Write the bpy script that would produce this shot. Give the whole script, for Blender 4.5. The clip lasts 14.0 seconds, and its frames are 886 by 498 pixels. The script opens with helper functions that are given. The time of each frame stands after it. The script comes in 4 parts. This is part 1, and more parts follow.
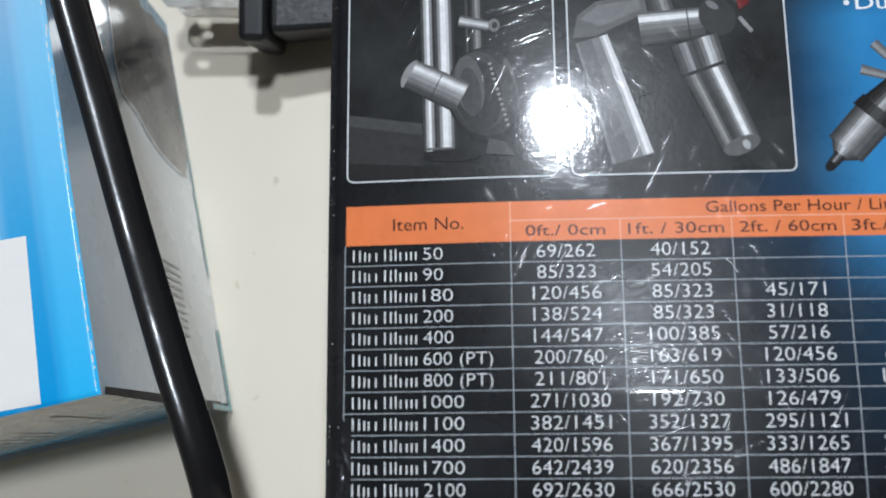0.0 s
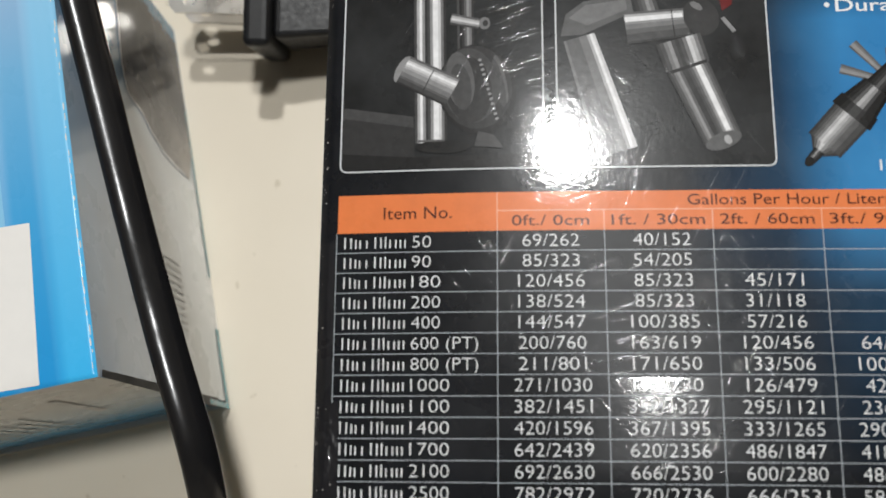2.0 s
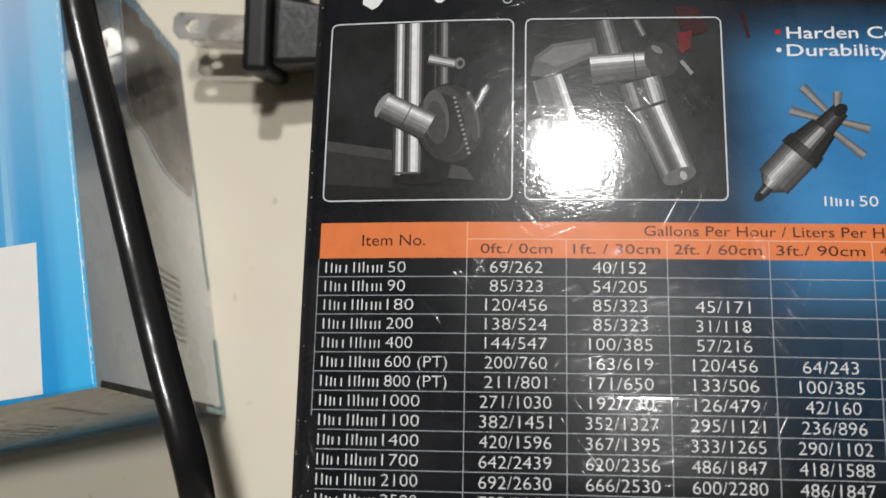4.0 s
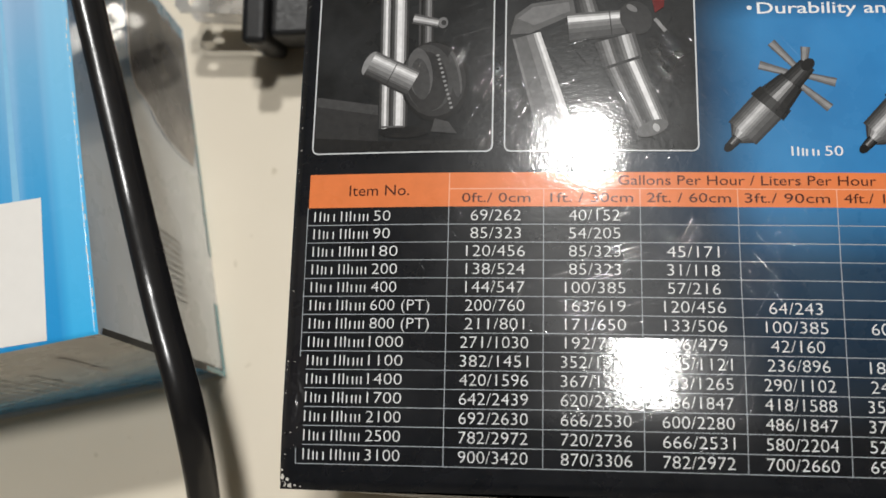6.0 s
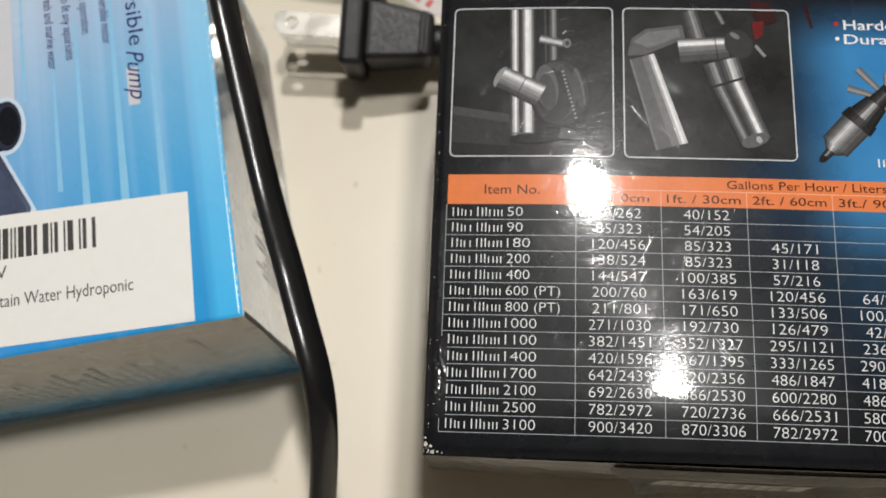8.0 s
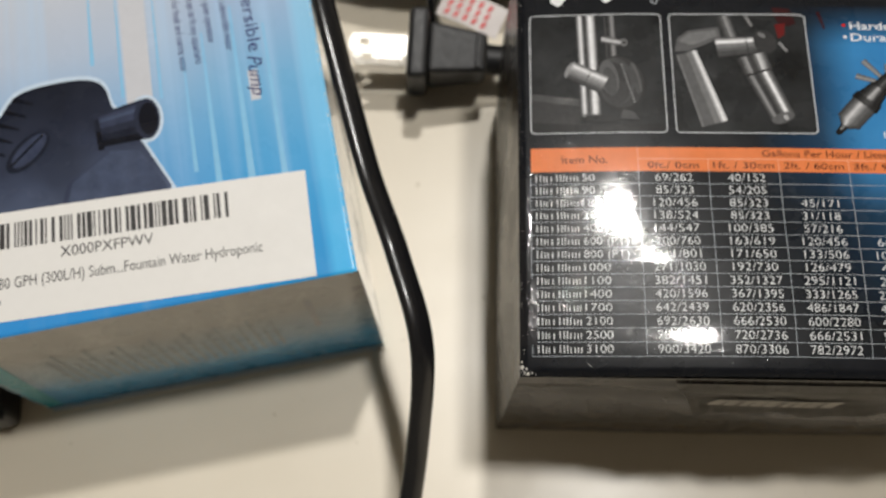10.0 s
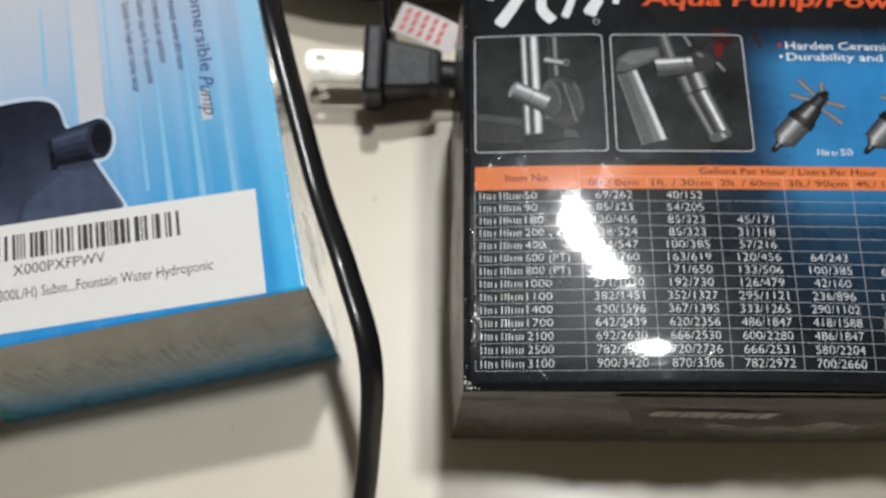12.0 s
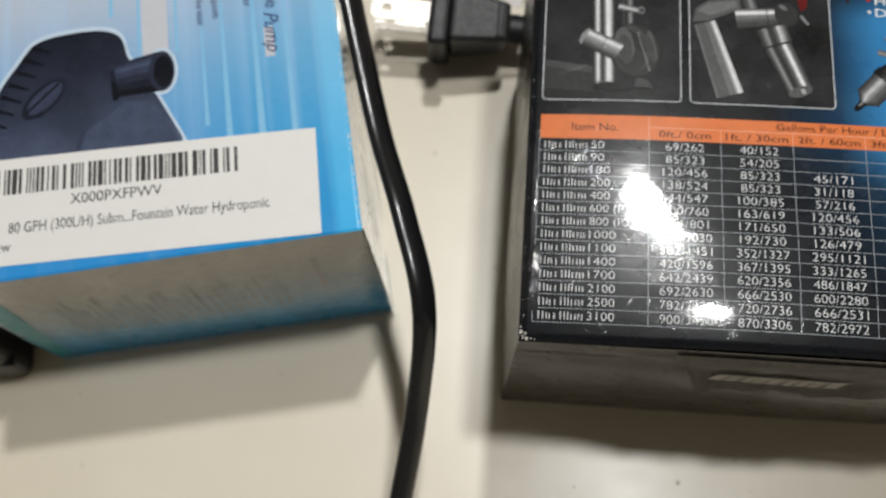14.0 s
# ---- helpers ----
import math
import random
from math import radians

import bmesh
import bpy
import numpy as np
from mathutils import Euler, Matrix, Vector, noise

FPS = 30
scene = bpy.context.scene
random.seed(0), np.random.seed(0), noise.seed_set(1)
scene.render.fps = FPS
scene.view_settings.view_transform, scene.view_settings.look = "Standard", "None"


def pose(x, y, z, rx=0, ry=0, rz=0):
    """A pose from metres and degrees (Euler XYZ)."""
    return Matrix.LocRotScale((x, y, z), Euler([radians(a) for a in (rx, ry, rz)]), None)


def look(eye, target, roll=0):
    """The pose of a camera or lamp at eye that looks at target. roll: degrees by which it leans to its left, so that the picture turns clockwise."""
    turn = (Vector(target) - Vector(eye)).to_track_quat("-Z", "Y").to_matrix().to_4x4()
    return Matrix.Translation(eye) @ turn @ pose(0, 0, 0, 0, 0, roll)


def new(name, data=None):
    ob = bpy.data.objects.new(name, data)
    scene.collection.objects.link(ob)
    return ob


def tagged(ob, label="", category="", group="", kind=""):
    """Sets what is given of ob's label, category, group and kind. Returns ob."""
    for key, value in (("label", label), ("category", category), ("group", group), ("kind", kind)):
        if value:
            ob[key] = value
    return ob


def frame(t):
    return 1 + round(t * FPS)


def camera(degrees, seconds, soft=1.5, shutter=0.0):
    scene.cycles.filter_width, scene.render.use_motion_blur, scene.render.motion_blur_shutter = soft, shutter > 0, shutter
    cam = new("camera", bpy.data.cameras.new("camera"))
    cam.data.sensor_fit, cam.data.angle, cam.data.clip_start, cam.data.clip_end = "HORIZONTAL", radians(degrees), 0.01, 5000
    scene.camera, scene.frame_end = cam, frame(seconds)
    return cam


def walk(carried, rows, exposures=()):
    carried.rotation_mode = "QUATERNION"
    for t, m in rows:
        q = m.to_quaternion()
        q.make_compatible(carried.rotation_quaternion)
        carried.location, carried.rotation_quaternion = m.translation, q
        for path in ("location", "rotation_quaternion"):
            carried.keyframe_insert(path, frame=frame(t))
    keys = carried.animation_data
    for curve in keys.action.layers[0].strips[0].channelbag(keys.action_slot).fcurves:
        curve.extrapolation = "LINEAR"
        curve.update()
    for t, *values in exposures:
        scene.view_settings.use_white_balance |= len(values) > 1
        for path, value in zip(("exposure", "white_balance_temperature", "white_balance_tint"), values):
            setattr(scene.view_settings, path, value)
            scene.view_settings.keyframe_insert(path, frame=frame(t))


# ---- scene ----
cam = camera(48.0, 14.0, soft=1.6)
cam.data.dof.use_dof, cam.data.dof.focus_distance, cam.data.dof.aperture_fstop = True, 0.158, 24.0
PATH = [
    (0, (0.02319, 0.01472, 0.21055), (0.01232, 0.05619, 0.01520), -15.42),
    (0.5, (0.02735, 0.01333, 0.20621), (0.01770, 0.05319, 0.01046), -14.70),
    (1, (0.03390, 0.01156, 0.21729), (0.02295, 0.05237, 0.02180), -15.93),
    (1.5, (0.03158, 0.00853, 0.21317), (0.01836, 0.05265, 0.01855), -17.09),
    (2, (0.02637, 0.00843, 0.21290), (0.01348, 0.05557, 0.01896), -15.20),
    (2.5, (0.02966, 0.01045, 0.21940), (0.01782, 0.05646, 0.02513), -14.13),
    (3, (0.02968, 0.01174, 0.22253), (0.01627, 0.05916, 0.02870), -15.24),
    (5.5, (0.03922, 0.00251, 0.22602), (0.02164, 0.05000, 0.03254), -19.23),
    (6, (0.03843, -0.00001, 0.22793), (0.01993, 0.04768, 0.03458), -20.24),
    (6.5, (0.03364, -0.00526, 0.22932), (0.01724, 0.04462, 0.03634), -17.16),
    (7, (0.03243, -0.00759, 0.23355), (0.01700, 0.04418, 0.04099), -15.56),
    (7.5, (0.03064, -0.00763, 0.23810), (0.01610, 0.04322, 0.04522), -14.89),
    (8, (0.01074, -0.01466, 0.24407), (0.00080, 0.04278, 0.05275), -7.91),
    (8.5, (-0.00025, -0.02566, 0.24690), (-0.00672, 0.03699, 0.05708), -4.62),
    (9, (-0.00309, -0.03244, 0.26129), (-0.00915, 0.03379, 0.07267), -4.52),
    (11.5, (-0.02023, -0.05899, 0.27285), (-0.02227, 0.01244, 0.08605), -0.57),
    (12, (-0.00278, -0.04456, 0.27575), (-0.00420, 0.02606, 0.08864), -0.87),
    (12.5, (0.01438, -0.04603, 0.28533), (0.01007, 0.03024, 0.10050), -2.07),
    (13, (0.01449, -0.04104, 0.28005), (0.00532, 0.03428, 0.09500), -4.66),
    (13.1, (0.01068, -0.04011, 0.28361), (0.00262, 0.03213, 0.09729), -3.70),
    (13.5, (0.00820, -0.04124, 0.27672), (-0.00185, 0.03011, 0.09015), -5.11),
    (14, (-0.00399, -0.05051, 0.26747), (-0.01597, 0.01704, 0.07961), -6.40),
]

EXPOSURES = [(0.0, 0.1, 5600, 8), (1.0, 0.34, 5850, 9), (1.5, 0.24, 6200, 9), (2.5, -0.05, 6300, 10), (3.0, -0.05, 6300, 10), (5.5, 0.0, 6450, 10), (7.5, 0.1, 6450, 10), (9.0, 0.0, 6600, 11), (11.5, 0.0, 6300, 9), (12.5, 0.0, 6050, 9), (13.5, -0.05, 6050, 9), (14.0, -0.05, 6300, 9)]
walk(cam, [(t, look(eye, aim, roll)) for t, eye, aim, roll in PATH], EXPOSURES)

# ---- light ----
world = bpy.data.worlds.new("room_air")
scene.world = world
world.use_nodes = True
world.node_tree.nodes["Background"].inputs[0].default_value = (1.0, 0.93, 0.84, 1)
world.node_tree.nodes["Background"].inputs[1].default_value = 0.0

CEILING = 1.62      # ceiling above the table top
LAMPS = [("front_lamp", (0.240, 0.145), 0.060, 10.2), ("back_lamp", (0.120, 0.550), 0.043, 12.6)]


def lamp_light(name, xy, radius, watts):
    data = bpy.data.lights.new(name, "AREA")
    data.shape, data.size, data.energy, data.color = "DISK", radius * 2, watts, (1.0, 0.985, 0.945)
    ob = new(name, data)
    ob.matrix_world = pose(xy[0], xy[1], CEILING - 0.035)
    return ob


for lamp in LAMPS:
    lamp_light(*lamp)


# ---- materials ----
def material(name):
    mat = bpy.data.materials.new(name)
    mat.use_nodes = True
    nt = mat.node_tree
    bsdf = nt.nodes["Principled BSDF"]
    return mat, nt, bsdf


def node(nt, kind, **values):
    n = nt.nodes.new(kind)
    for key, value in values.items():
        n.inputs[key.replace("_", " ")].default_value = value
    return n


def coords(nt, scale=(1, 1, 1), rot=(0, 0, 0)):
    tc = nt.nodes.new("ShaderNodeTexCoord")
    mp = nt.nodes.new("ShaderNodeMapping")
    mp.inputs["Scale"].default_value, mp.inputs["Rotation"].default_value = scale, rot
    nt.links.new(tc.outputs["Object"], mp.inputs["Vector"])
    return mp.outputs["Vector"]


def ramp(nt, source, stops, mode="LINEAR"):
    r = nt.nodes.new("ShaderNodeValToRGB")
    r.color_ramp.interpolation = mode
    el = r.color_ramp.elements
    while len(el) < len(stops):
        el.new(0.5)
    for e, (p, c) in zip(el, stops):
        e.position, e.color = p, (*c, 1)
    nt.links.new(source, r.inputs[0])
    return r.outputs[0]


def mix(nt, fac, a, b, blend="MIX"):
    m = nt.nodes.new("ShaderNodeMix")
    m.data_type, m.blend_type = "RGBA", blend
    for sock, v in ((m.inputs[0], fac), (m.inputs[6], a), (m.inputs[7], b)):
        if hasattr(v, "links"):
            nt.links.new(v, sock)
        elif isinstance(v, (int, float)):
            sock.default_value = v
        else:
            sock.default_value = (*v, 1)
    return m.outputs[2]


def noise_tex(nt, scale, detail=4.0, stretch=(1, 1, 1), rough=0.55):
    n = node(nt, "ShaderNodeTexNoise", Scale=scale, Detail=detail, Roughness=rough)
    nt.links.new(coords(nt, stretch), n.inputs["Vector"])
    return n.outputs["Fac"]


def bump(nt, bsdf, layers):
    """Fine relief: layers of (height, strength, distance in metres)."""
    last = None
    for height, strength, dist in layers:
        b = nt.nodes.new("ShaderNodeBump")
        b.inputs["Strength"].default_value, b.inputs["Distance"].default_value = strength, dist
        nt.links.new(height, b.inputs["Height"])
        if last:
            nt.links.new(last, b.inputs["Normal"])
        last = b.outputs["Normal"]
    nt.links.new(last, bsdf.inputs["Normal"])
    nt.links.new(last, bsdf.inputs["Coat Normal"])


def scratches(nt, angle):
    """Thin hairline scuffs along one direction, as a 0..1 mask."""
    n = node(nt, "ShaderNodeTexNoise", Scale=1.0, Detail=2.0, Roughness=0.5)
    mp = nt.nodes.new("ShaderNodeMapping")
    mp.inputs["Scale"].default_value = (3600, 90, 1)
    nt.links.new(coords(nt, (1, 1, 1), (0, 0, radians(angle))), mp.inputs["Vector"])
    nt.links.new(mp.outputs["Vector"], n.inputs["Vector"])
    return ramp(nt, n.outputs["Fac"], [(0.655, (0, 0, 0)), (0.78, (1, 1, 1))])


def laminate(nt, bsdf, rough=0.06, peel=0.27, scuff=0.24, coat=1.0):
    """Film-laminated, printed carton: glossy with a dimpled, scuffed skin."""
    bsdf.inputs["IOR"].default_value = 1.45
    bsdf.inputs["Coat Weight"].default_value = 0.56 * coat
    bsdf.inputs["Specular IOR Level"].default_value = 0.12 * coat
    bsdf.inputs["Coat IOR"].default_value = 1.45
    rn = noise_tex(nt, 90, 5)
    nt.links.new(ramp(nt, rn, [(0.3, (0.22,) * 3), (0.75, (0.36,) * 3)]), bsdf.inputs["Roughness"])
    nt.links.new(ramp(nt, rn, [(0.3, (rough * 0.75,) * 3), (0.75, (rough * 1.35,) * 3)]), bsdf.inputs["Coat Roughness"])
    bump(nt, bsdf, [(noise_tex(nt, 1500, 3), peel, 0.000045), (noise_tex(nt, 520, 3), peel * 0.4, 0.00008), (noise_tex(nt, 60, 2), peel * 0.35, 0.00025),
                    (scratches(nt, 28), scuff, 0.000032), (scratches(nt, 71), scuff, 0.000032), (scratches(nt, -38), scuff, 0.000032)])


def ink(name, color, rough=0.06, vary=0.05, grain=420):
    mat, nt, bsdf = material(name)
    n = ramp(nt, noise_tex(nt, grain, 4), [(0.3, (0, 0, 0)), (0.7, (1, 1, 1))])
    c = mix(nt, n, tuple(v * (1 - vary) for v in color), tuple(min(1, v * (1 + vary)) for v in color))
    nt.links.new(c, bsdf.inputs["Base Color"])
    laminate(nt, bsdf, rough)
    return mat


def axis_of(nt, axis, lo, hi):
    """0..1 along one object axis, in metres."""
    tc = nt.nodes.new("ShaderNodeTexCoord")
    sx = nt.nodes.new("ShaderNodeSeparateXYZ")
    nt.links.new(tc.outputs["Object"], sx.inputs[0])
    mr = nt.nodes.new("ShaderNodeMapRange")
    mr.inputs["From Min"].default_value, mr.inputs["From Max"].default_value = lo, hi
    nt.links.new(sx.outputs[axis], mr.inputs["Value"])
    return mr.outputs[0]


def make_carton_black():
    """Printed carton face: near-black fading to a strong blue towards the upper right."""
    mat, nt, bsdf = material("carton_black_blue")
    gx = ramp(nt, axis_of(nt, "X", 0.050, 0.115), [(0.0, (0, 0, 0)), (0.22, (0.12,) * 3), (0.36, (0.62,) * 3), (1.0, (1, 1, 1))])
    gy = ramp(nt, axis_of(nt, "Y", 0.0, 0.10), [(0.10, (0, 0, 0)), (0.34, (0.14,) * 3), (0.47, (0.92,) * 3), (0.74, (1, 1, 1)), (0.80, (0.25,) * 3), (0.845, (0, 0, 0))])
    low = ramp(nt, axis_of(nt, "Z", 0.069, 0.076), [(0.0, (0, 0, 0)), (1.0, (1, 1, 1))])
    fac = mix(nt, 1.0, mix(nt, 1.0, gx, gy, "MULTIPLY"), low, "MULTIPLY")
    cloud = ramp(nt, noise_tex(nt, 45, 4), [(0.3, (0.040, 0.25, 0.60)), (0.75, (0.065, 0.39, 0.84))])
    dark = ramp(nt, noise_tex(nt, 300, 4), [(0.3, (0.005, 0.006, 0.008)), (0.8, (0.010, 0.011, 0.014))])
    nt.links.new(mix(nt, fac, dark, cloud), bsdf.inputs["Base Color"])
    laminate(nt, bsdf)
    return mat


def make_carton_side():
    mat, nt, bsdf = material("carton_black_side")
    c = ramp(nt, noise_tex(nt, 120, 5), [(0.3, (0.028, 0.025, 0.022)), (0.8, (0.070, 0.062, 0.054))])
    nt.links.new(c, bsdf.inputs["Base Color"])
    laminate(nt, bsdf, 0.16, 0.3, 0.1, 0.45)
    return mat


def make_carton_blue():
    """Printed sky-blue carton top: pale at the far edge, strong blue near, with soft upright light streaks."""
    mat, nt, bsdf = material("carton_sky_blue")
    near = ramp(nt, axis_of(nt, "Y", 0.0, 0.092), [(0.0, (0.020, 0.29, 0.66)), (0.30, (0.060, 0.35, 0.68)), (0.55, (0.16, 0.42, 0.68)), (0.78, (0.32, 0.46, 0.66)), (1.0, (0.47, 0.51, 0.59))])
    pale = ramp(nt, axis_of(nt, "Y", 0.0, 0.092), [(0.0, (0.03, 0.27, 0.66)), (0.45, (0.19, 0.40, 0.67)), (0.72, (0.46, 0.53, 0.65)), (1.0, (0.57, 0.58, 0.62))])
    side = ramp(nt, axis_of(nt, "X", -0.080, -0.004), [(0.0, (1, 1, 1)), (0.55, (0.8,) * 3), (0.8, (0.1,) * 3), (1.0, (0, 0, 0))])
    base = mix(nt, side, near, pale)
    streak = ramp(nt, noise_tex(nt, 1.0, 2, (210, 3.0, 1)), [(0.50, (0, 0, 0)), (0.72, (1, 1, 1))])
    streak = mix(nt, 1.0, streak, ramp(nt, axis_of(nt, "Y", 0.01, 0.075), [(0.0, (0.12,) * 3), (1.0, (0.55,) * 3)]), "MULTIPLY")
    base = mix(nt, streak, base, (0.42, 0.62, 0.85))
    edge = ramp(nt, axis_of(nt, "X", -0.0062, -0.0040), [(0.0, (0, 0, 0)), (1.0, (0.75,) * 3)])
    base = mix(nt, edge, base, mix(nt, axis_of(nt, "Y", 0.0, 0.092), (0.06, 0.50, 0.90), (0.36, 0.62, 0.80)))
    teal = ramp(nt, axis_of(nt, "X", -0.0825, -0.0800), [(0.0, (1, 1, 1)), (1.0, (0, 0, 0))])
    spots = ramp(nt, noise_tex(nt, 75, 3), [(0.40, (0.02, 0.20, 0.22)), (0.56, (0.02, 0.33, 0.55)), (0.68, (0.65, 0.72, 0.66))])
    base = mix(nt, teal, base, spots)
    nt.links.new(base, bsdf.inputs["Base Color"])
    laminate(nt, bsdf, 0.22, 0.2, 0.1)
    return mat


def make_blue_front():
    """Front flap of the blue carton: pale grey above, blue towards the table."""
    mat, nt, bsdf = material("carton_grey_blue")
    c = ramp(nt, axis_of(nt, "Z", 0.0, 0.068), [(0.0, (0.03, 0.26, 0.52)), (0.26, (0.06, 0.32, 0.58)), (0.44, (0.26, 0.38, 0.48)), (0.75, (0.41, 0.40, 0.38)), (1.0, (0.42, 0.40, 0.37))])
    st = ramp(nt, noise_tex(nt, 1.0, 2, (90, 1, 20)), [(0.45, (0.88,) * 3), (0.7, (1.05,) * 3)])
    c = mix(nt, 1.0, c, st, "MULTIPLY")
    nt.links.new(c, bsdf.inputs["Base Color"])
    laminate(nt, bsdf, 0.20, 0.2, 0.1)
    return mat


def make_blue_side():
    """Glossy side of the blue carton: silvery grey print."""
    mat, nt, bsdf = material("carton_silver_side")
    c = ramp(nt, axis_of(nt, "Z", 0.0, 0.069), [(0.0, (0.60, 0.64, 0.65)), (0.5, (0.58, 0.64, 0.70)), (1.0, (0.42, 0.56, 0.72))])
    far = ramp(nt, axis_of(nt, "Y", 0.048, 0.066), [(0.0, (0, 0, 0)), (0.5, (0.35,) * 3), (1.0, (1, 1, 1))])
    c = mix(nt, far, c, (0.06, 0.30, 0.62))
    nt.links.new(mix(nt, ramp(nt, noise_tex(nt, 60, 4), [(0.4, (0, 0, 0)), (0.8, (0.6,) * 3)]), c, (0.50, 0.53, 0.56)), bsdf.inputs["Base Color"])
    laminate(nt, bsdf, 0.06, 0.05, 0.02)
    bsdf.inputs["Coat IOR"].default_value, bsdf.inputs["Coat Weight"].default_value = 1.48, 1.0
    return mat


def make_table_top():
    mat, nt, bsdf = material("cream_laminate")
    c = ramp(nt, noise_tex(nt, 14, 5), [(0.3, (0.72, 0.645, 0.52)), (0.75, (0.78, 0.705, 0.58))])
    speck = ramp(nt, noise_tex(nt, 260, 2), [(0.24, (0.82, 0.80, 0.76)), (0.30, (1, 1, 1))])
    nt.links.new(mix(nt, 1.0, c, speck, "MULTIPLY"), bsdf.inputs["Base Color"])
    r = ramp(nt, noise_tex(nt, 30, 5), [(0.3, (0.28,) * 3), (0.8, (0.42,) * 3)])
    nt.links.new(r, bsdf.inputs["Roughness"])
    bump(nt, bsdf, [(noise_tex(nt, 300, 3), 0.10, 0.0001), (noise_tex(nt, 40, 2), 0.12, 0.0006)])
    return mat


def make_plain(name, color, rough, metal=0.0, grain=220, relief=0.15, vary=0.12, dist=0.0002):
    mat, nt, bsdf = material(name)
    n = noise_tex(nt, grain, 4)
    c = mix(nt, n, tuple(v * (1 - vary) for v in color), tuple(min(1, v * (1 + vary)) for v in color))
    nt.links.new(c, bsdf.inputs["Base Color"])
    r = ramp(nt, noise_tex(nt, grain * 0.4, 4), [(0.3, (rough * 0.8,) * 3), (0.75, (min(1, rough * 1.3),) * 3)])
    nt.links.new(r, bsdf.inputs["Roughness"])
    bsdf.inputs["Metallic"].default_value = metal
    bump(nt, bsdf, [(noise_tex(nt, grain * 3, 2), relief, dist), (noise_tex(nt, grain * 0.3, 3), relief, dist * 2)])
    return mat


def make_glow(name, color, strength):
    mat, nt, bsdf = material(name)
    bsdf.inputs["Base Color"].default_value = (*color, 1)
    bsdf.inputs["Emission Color"].default_value = (*color, 1)
    bsdf.inputs["Emission Strength"].default_value = strength
    return mat


M_BLACKBLUE, M_SIDE = make_carton_black(), make_carton_side()
M_BLUE, M_FRONT, M_SILVER = make_carton_blue(), make_blue_front(), make_blue_side()
M_TABLE = make_table_top()
M_WHITE = ink("white_ink", (0.74, 0.75, 0.76))
M_LINE = ink("grey_line_ink", (0.36, 0.39, 0.42))
M_FRAME = ink("white_frame_ink", (0.60, 0.62, 0.64))
M_ORANGE = ink("orange_ink", (0.72, 0.20, 0.065))
M_TITLE = ink("red_orange_ink", (0.66, 0.10, 0.03))
M_BLACKINK = ink("black_ink", (0.012, 0.012, 0.014))
M_BROWNINK = ink("dark_brown_ink", (0.075, 0.02, 0.012))
M_REDINK = ink("red_ink", (0.45, 0.015, 0.012))
GREYS = [ink("grey_ink", (v, v, v * 1.02), vary=0.12, grain=900) for v in (0.008, 0.018, 0.035, 0.06, 0.10, 0.16, 0.25, 0.38, 0.55, 0.74)]
SLATES = [ink("slate_ink", c, 0.22, 0.18, 300) for c in ((0.006, 0.007, 0.012), (0.013, 0.016, 0.028), (0.024, 0.029, 0.050), (0.040, 0.050, 0.088), (0.060, 0.077, 0.130))]
M_HALO = ink("pale_halo_ink", (0.55, 0.66, 0.78), 0.22)
M_BEAM = ink("pale_beam_ink", (0.56, 0.57, 0.61), 0.22, 0.02)
M_RAY = ink("pale_ray_ink", (0.24, 0.52, 0.76), 0.22, 0.03)
M_NAVY = ink("navy_ink", (0.030, 0.025, 0.12), 0.22)
M_PURPLE = ink("purple_ink", (0.10, 0.09, 0.42), 0.22)
M_MAROON = ink("maroon_ink", (0.22, 0.05, 0.06), 0.22)
M_FAINT = ink("faint_grey_ink", (0.30, 0.30, 0.30), 0.22)
M_LINES = ink("faint_slate_ink", (0.24, 0.27, 0.28), 0.2)
M_LINES2 = ink("faint_silver_ink", (0.45, 0.47, 0.49), 0.06)
M_TRIM = ink("blue_trim_ink", (0.04, 0.24, 0.44), 0.06)
M_TEAL = ink("teal_ink", (0.02, 0.28, 0.34), 0.2)
M_PAPER = make_plain("white_label_paper", (0.76, 0.745, 0.72), 0.55, 0, 500, 0.15, 0.03, 0.00005)
M_PRINT = make_plain("toner_black", (0.030, 0.028, 0.028), 0.5, 0, 500, 0.1, 0.1, 0.00003)
M_FLAP = make_plain("dull_brown_carton", (0.15, 0.135, 0.115), 0.40, 0, 160, 0.2, 0.25, 0.0002)
M_STRIP = make_plain("greyed_paper", (0.40, 0.37, 0.33), 0.5, 0, 400, 0.2, 0.15, 0.0001)
M_GAP_SHADE = make_plain("gap_shade_black", (0.006, 0.006, 0.006), 0.6, 0, 300, 0.1, 0.2)
M_KRAFT = make_plain("raw_cardboard", (0.42, 0.36, 0.27), 0.8, 0, 300, 0.3, 0.15)
# bare cardboard; its pale tone also paints the glints along the rims
M_WORN_GLINT = make_plain("worn_cardboard_glint", (0.70, 0.67, 0.62), 0.8, 0, 900, 0.4, 0.15, 0.0001)
M_CORD = make_plain("black_vinyl", (0.009, 0.009, 0.010), 0.23, 0, 160, 0.15, 0.2, 0.0002)
M_PLUG = make_plain("moulded_black_vinyl", (0.007, 0.007, 0.008), 0.46, 0, 2500, 0.12, 0.08, 0.00005)
M_NICKEL = make_plain("nickel_plate", (0.66, 0.63, 0.58), 0.28, 1.0, 300, 0.12, 0.05, 0.0001)
M_PUMP = make_plain("glossy_black_plastic", (0.007, 0.007, 0.008), 0.32, 0, 120, 0.12, 0.2, 0.0002)
M_TAG = make_plain("tag_paper", (0.64, 0.59, 0.57), 0.45, 0, 400, 0.15, 0.05, 0.0001)
